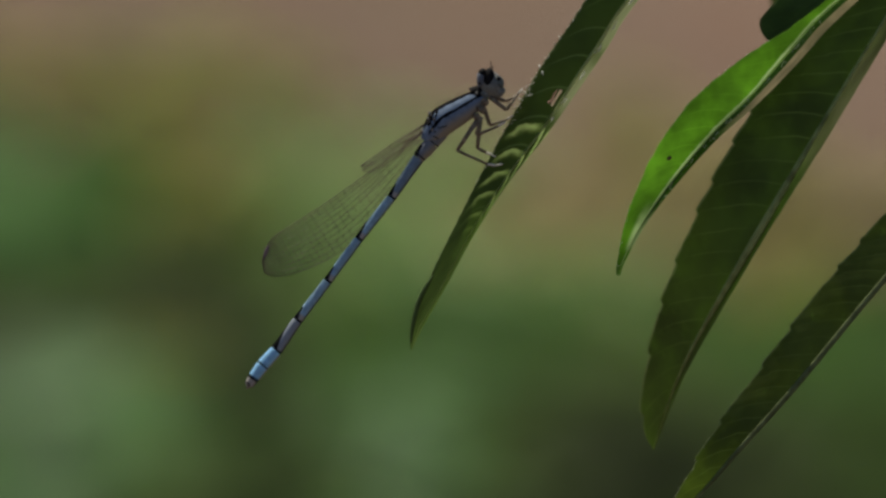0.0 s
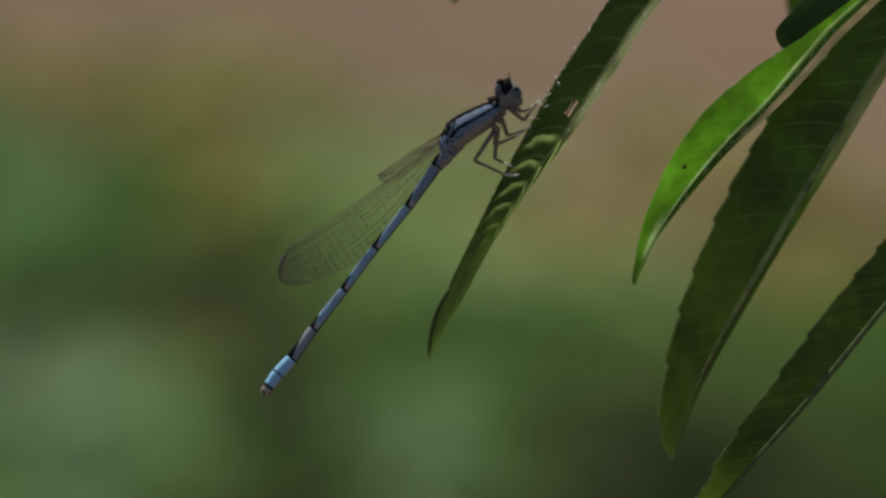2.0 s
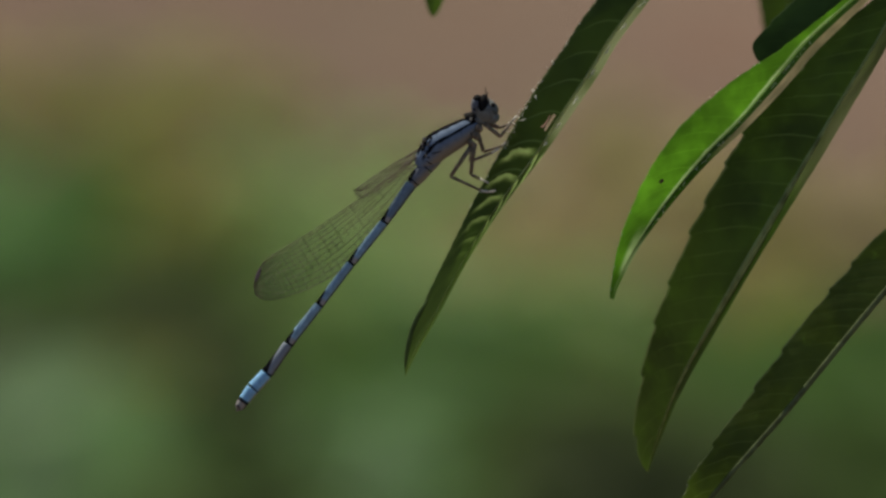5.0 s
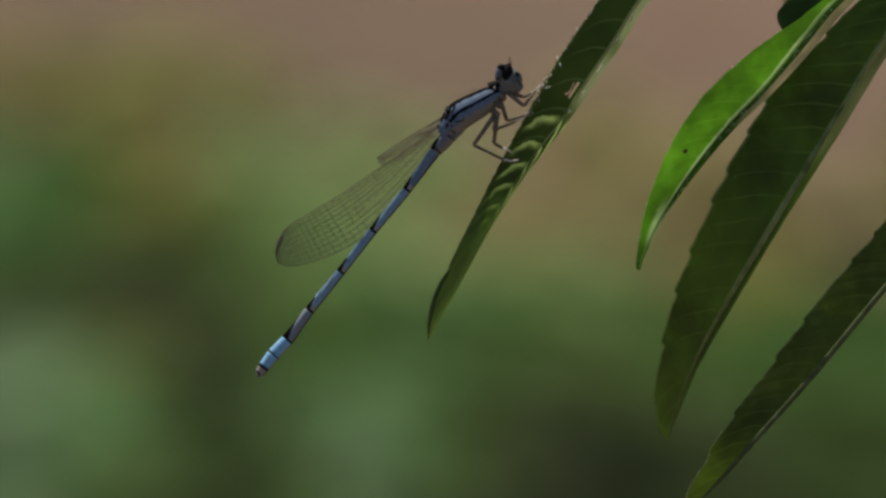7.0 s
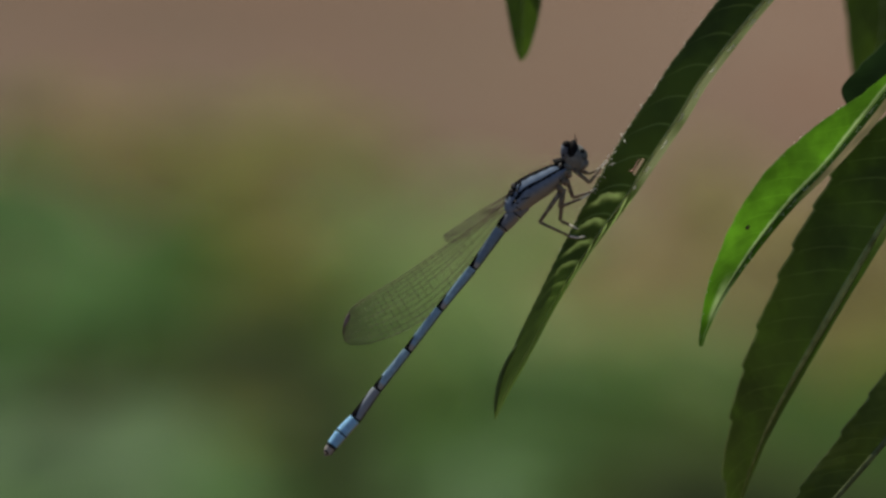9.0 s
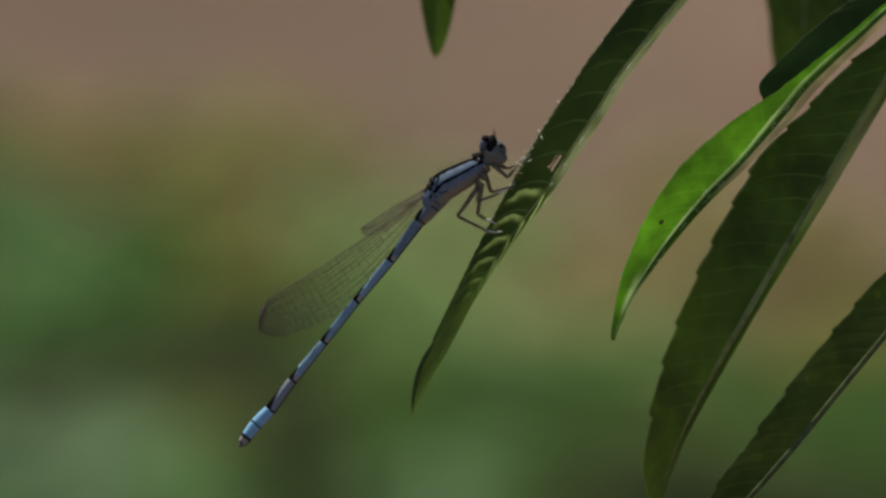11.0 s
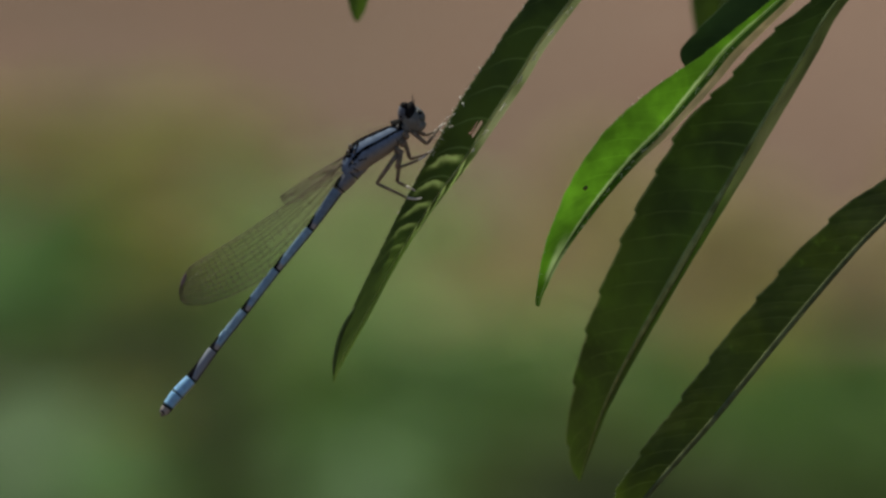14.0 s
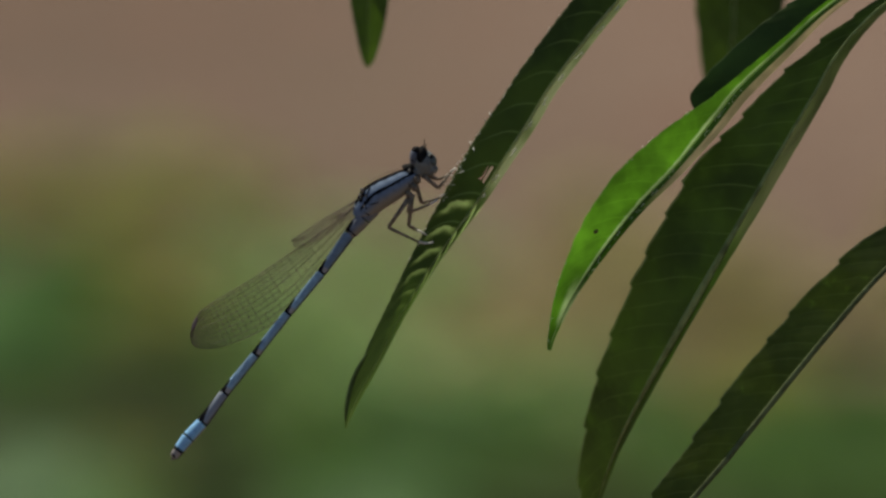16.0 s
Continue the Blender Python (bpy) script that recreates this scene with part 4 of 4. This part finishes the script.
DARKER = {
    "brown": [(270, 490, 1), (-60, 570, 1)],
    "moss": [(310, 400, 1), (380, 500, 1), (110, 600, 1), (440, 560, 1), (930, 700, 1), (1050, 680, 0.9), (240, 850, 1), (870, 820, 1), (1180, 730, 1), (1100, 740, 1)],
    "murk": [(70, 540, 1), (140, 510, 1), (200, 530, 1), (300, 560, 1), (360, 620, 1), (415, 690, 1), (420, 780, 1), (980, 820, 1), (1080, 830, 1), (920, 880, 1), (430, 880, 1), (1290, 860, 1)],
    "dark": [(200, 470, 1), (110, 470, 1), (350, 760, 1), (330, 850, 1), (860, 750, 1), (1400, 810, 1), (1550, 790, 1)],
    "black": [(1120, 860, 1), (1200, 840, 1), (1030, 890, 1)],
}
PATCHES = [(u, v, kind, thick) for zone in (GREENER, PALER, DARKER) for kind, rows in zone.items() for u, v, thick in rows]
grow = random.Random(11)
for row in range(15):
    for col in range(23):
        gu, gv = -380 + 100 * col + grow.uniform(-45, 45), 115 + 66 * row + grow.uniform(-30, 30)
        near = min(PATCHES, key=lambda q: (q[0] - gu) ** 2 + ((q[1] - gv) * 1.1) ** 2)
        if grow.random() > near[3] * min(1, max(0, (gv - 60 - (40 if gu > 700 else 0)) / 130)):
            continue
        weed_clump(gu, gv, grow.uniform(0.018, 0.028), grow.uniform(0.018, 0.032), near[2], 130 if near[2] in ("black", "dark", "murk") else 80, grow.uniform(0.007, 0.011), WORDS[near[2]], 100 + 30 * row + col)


edge = random.Random(23)
for k in range(16):
    gu, gv = -260 + 50 * k + edge.uniform(-30, 30), edge.uniform(50, 165)
    kind = edge.choice(("olive", "olive", "tan", "moss"))
    weed_clump(gu, gv, edge.uniform(0.016, 0.024), edge.uniform(0.014, 0.022), kind, 36, edge.uniform(0.007, 0.010), WORDS[kind], 900 + k)


def far_weeds():
    """Sparse low weeds on the soil round about, as one sheet of stuff."""
    pick = random.Random(5)
    verts, faces = [], []
    for _ in range(700):
        x, y = pick.uniform(-3.2, 3.2), pick.uniform(2.2, 9.5)
        if abs(x) < 0.11 * y and 3.6 < y < 7.5:
            continue
        z = 0.035 * noise.noise((x * 1.7, y * 1.3, 0.0)) if y < 10 else 0.0
        for _ in range(26):
            a, r = pick.uniform(0, 6.28), 0.05 * math.sqrt(pick.random())
            c = Vector((x + math.cos(a) * r, y + math.sin(a) * r, z + pick.uniform(0.006, 0.035)))
            turn = Euler((pick.uniform(-0.7, 0.7), pick.uniform(-0.7, 0.7), pick.uniform(0, 6.28))).to_matrix()
            s = pick.uniform(0.006, 0.013)
            n = len(verts)
            verts += [tuple(c + turn @ (Vector(q) * s)) for q in ((0, -1, 0), (0.35, 0, 0.1), (0, 1.1, -0.1), (-0.35, 0, 0.1))]
            faces.append((n, n + 1, n + 2, n + 3))
    me = bpy.data.meshes.new("weeds")
    me.from_pydata(verts, [], faces)
    me.materials.append(WEEDS["green"])
    tagged(new("weeds", me), "sparse low green weeds over dry soil", "weeds", kind="stuff")


far_weeds()


# ---- what moves ----
def swayed(at, side, drop, turn=0.0, base=None):
    """A thing at its place, shifted in the plane of the damselfly and turned about the line of sight."""
    place = at + RIGHT * side * UNIT - UP * drop * UNIT - (base or Vector())
    return Matrix.Translation(place) @ Matrix.Rotation(radians(turn), 4, AHEAD)


def fly_pose(side, drop, turn):
    return swayed(FLY_AT, side, drop, turn)


LEAF_AT = {key: ob.location.copy() for key, ob in things.items()}


def leaf_b_pose(side, drop, turn):
    return swayed(LEAF_AT["leaf_b"], side, drop, turn)


def leaf_c_pose(side, drop):
    return swayed(LEAF_AT["leaf_c"], side, drop)


def leaf_d_pose(side, drop):
    return swayed(LEAF_AT["leaf_d"], side, drop)


def motions():
    # -- sway --
    walk(things["damselfly"], [
        (0, fly_pose(0.6, -4.6, -1.45)),
        (0.5, fly_pose(2, -8.5, -0.15)),
        (1, fly_pose(2, -6, -0.61)),
        (1.5, fly_pose(1.2, -5.5, -0.89)),
        (2, fly_pose(2.2, -7.2, -0.64)),
        (2.5, fly_pose(3.4, -7.5, -0.07)),
        (3, fly_pose(4.4, -6.9, -0.33)),
        (3.5, fly_pose(3.1, -5.7, -0.51)),
        (4, fly_pose(3.1, -6.8, -0.35)),
        (4.2, fly_pose(2.4, -5.3, -0.51)),
        (6.3, fly_pose(0.3, -0.7, 0.04)),
        (6.5, fly_pose(-0.6, 0.2, -0.01)),
        (7, fly_pose(0, 0, 0)),
        (7.5, fly_pose(-0, -1.1, -0.15)),
        (8, fly_pose(-0.3, -1.1, -0.13)),
        (8.5, fly_pose(1, -1.4, -0.01)),
        (9, fly_pose(1.5, -0.6, -0.03)),
        (9.2, fly_pose(-0.1, 0.9, -0.29)),
        (11.5, fly_pose(3.7, -5.3, 0.96)),
        (12, fly_pose(2.7, -4.1, 0.92)),
        (12.5, fly_pose(2.3, -4.6, 0.93)),
        (13, fly_pose(0.6, -4.1, 0.91)),
        (13.5, fly_pose(-1.1, -3.6, 0.14)),
        (14, fly_pose(-0.4, -2.7, 0.24)),
        (14.5, fly_pose(-0.9, -2.4, 0.2)),
        (15, fly_pose(-0.1, -4.1, 0.33)),
        (15.5, fly_pose(0.6, -4.3, 0.19)),
        (16, fly_pose(1.1, -5.8, 0.76)),
])
    walk(things["leaf_b"], [
        (0, leaf_b_pose(20.4, 23.1, 2.04)),
        (0.5, leaf_b_pose(18.9, 21.2, 2.01)),
        (1, leaf_b_pose(18.1, 20.2, 1.98)),
        (1.5, leaf_b_pose(19, 19.9, 1.99)),
        (2, leaf_b_pose(16.5, 19.5, 1.92)),
        (2.5, leaf_b_pose(16.1, 21.2, 1.88)),
        (3, leaf_b_pose(15.3, 20.3, 1.95)),
        (3.5, leaf_b_pose(16.8, 20.7, 2.06)),
        (4, leaf_b_pose(17.4, 21.4, 2.15)),
        (4.2, leaf_b_pose(17.3, 21.4, 2.15)),
        (6.3, leaf_b_pose(0.6, -0.2, -0)),
        (6.5, leaf_b_pose(-0.1, 1.2, -0)),
        (7, leaf_b_pose(0, 0, 0)),
        (7.5, leaf_b_pose(-0.5, 2.4, 0.1)),
        (8, leaf_b_pose(-1, 2.9, 0.12)),
        (8.5, leaf_b_pose(-1.5, 4.2, 0.25)),
        (9, leaf_b_pose(-3, 4.2, 0.26)),
        (9.2, leaf_b_pose(-4, -0.2, 0.26)),
        (11.5, leaf_b_pose(-0.3, 13.4, 1.28)),
        (12, leaf_b_pose(0.4, 12.9, 1.28)),
        (12.5, leaf_b_pose(1.3, 11.8, 1.22)),
        (13, leaf_b_pose(1.2, 14.2, 1.23)),
        (13.5, leaf_b_pose(1.7, 13.7, 1.09)),
        (14, leaf_b_pose(1.9, 8.5, 0.92)),
        (14.5, leaf_b_pose(1.2, 8, 0.79)),
        (15, leaf_b_pose(1.1, 5.5, 0.74)),
        (15.5, leaf_b_pose(-0.6, 4.8, 0.7)),
        (16, leaf_b_pose(-1.5, 3.2, 0.63)),
])
    walk(things["leaf_c"], [
        (0, leaf_c_pose(3.8, 3.5)),
        (0.5, leaf_c_pose(2.1, 5.5)),
        (1, leaf_c_pose(2, 5.6)),
        (1.5, leaf_c_pose(1.3, 2.6)),
        (2, leaf_c_pose(3.5, 3.3)),
        (2.5, leaf_c_pose(2.3, 0.2)),
        (3, leaf_c_pose(1.6, 4.4)),
        (3.5, leaf_c_pose(1.8, 4.8)),
        (4, leaf_c_pose(2.1, 4)),
        (6.5, leaf_c_pose(1.8, -1.7)),
        (7, leaf_c_pose(0, 0)),
        (7.5, leaf_c_pose(2.7, -2.6)),
        (8, leaf_c_pose(3, -2)),
        (8.5, leaf_c_pose(1.4, -0.6)),
        (9, leaf_c_pose(-0.2, 0.1)),
        (11.5, leaf_c_pose(4.8, 0.2)),
        (12, leaf_c_pose(7.7, -3.8)),
        (12.5, leaf_c_pose(7.3, -0.8)),
        (13, leaf_c_pose(9, 1.1)),
        (13.5, leaf_c_pose(7.1, 6)),
        (14, leaf_c_pose(6.4, 3.8)),
        (14.5, leaf_c_pose(7.5, 0.6)),
        (15, leaf_c_pose(6.8, 0.3)),
        (15.5, leaf_c_pose(5.2, 1.3)),
        (16, leaf_c_pose(5.5, 0.8)),
])
    walk(things["leaf_d"], [
        (0, leaf_d_pose(5.9, -0.7)),
        (0.5, leaf_d_pose(5.1, -2.4)),
        (1, leaf_d_pose(1.8, -0.3)),
        (1.5, leaf_d_pose(2.7, -2.5)),
        (2, leaf_d_pose(4, -2.2)),
        (2.5, leaf_d_pose(2.5, -5)),
        (3, leaf_d_pose(3, -5.4)),
        (3.5, leaf_d_pose(1.8, -4.8)),
        (4, leaf_d_pose(2.1, -5.6)),
        (4.2, leaf_d_pose(0.9, -3.3)),
        (6.5, leaf_d_pose(1.1, 0.5)),
        (7, leaf_d_pose(0, 0)),
        (7.5, leaf_d_pose(1.3, 0.2)),
        (8, leaf_d_pose(0.5, 1.5)),
        (8.5, leaf_d_pose(-2, 1)),
        (9, leaf_d_pose(-4, 0.3)),
        (11.5, leaf_d_pose(-5.5, 0.2)),
        (12, leaf_d_pose(-4.2, -2.3)),
        (12.5, leaf_d_pose(-2.8, -1.3)),
        (13, leaf_d_pose(-1.5, 4.4)),
        (13.5, leaf_d_pose(-1.4, 9.2)),
        (14, leaf_d_pose(-0.4, 3.1)),
        (14.5, leaf_d_pose(0.1, 2.4)),
        (15, leaf_d_pose(-1, 0.6)),
        (15.5, leaf_d_pose(-3.5, 0.4)),
        (16, leaf_d_pose(-1.9, -0.9)),
])
    # -- end --


motions()
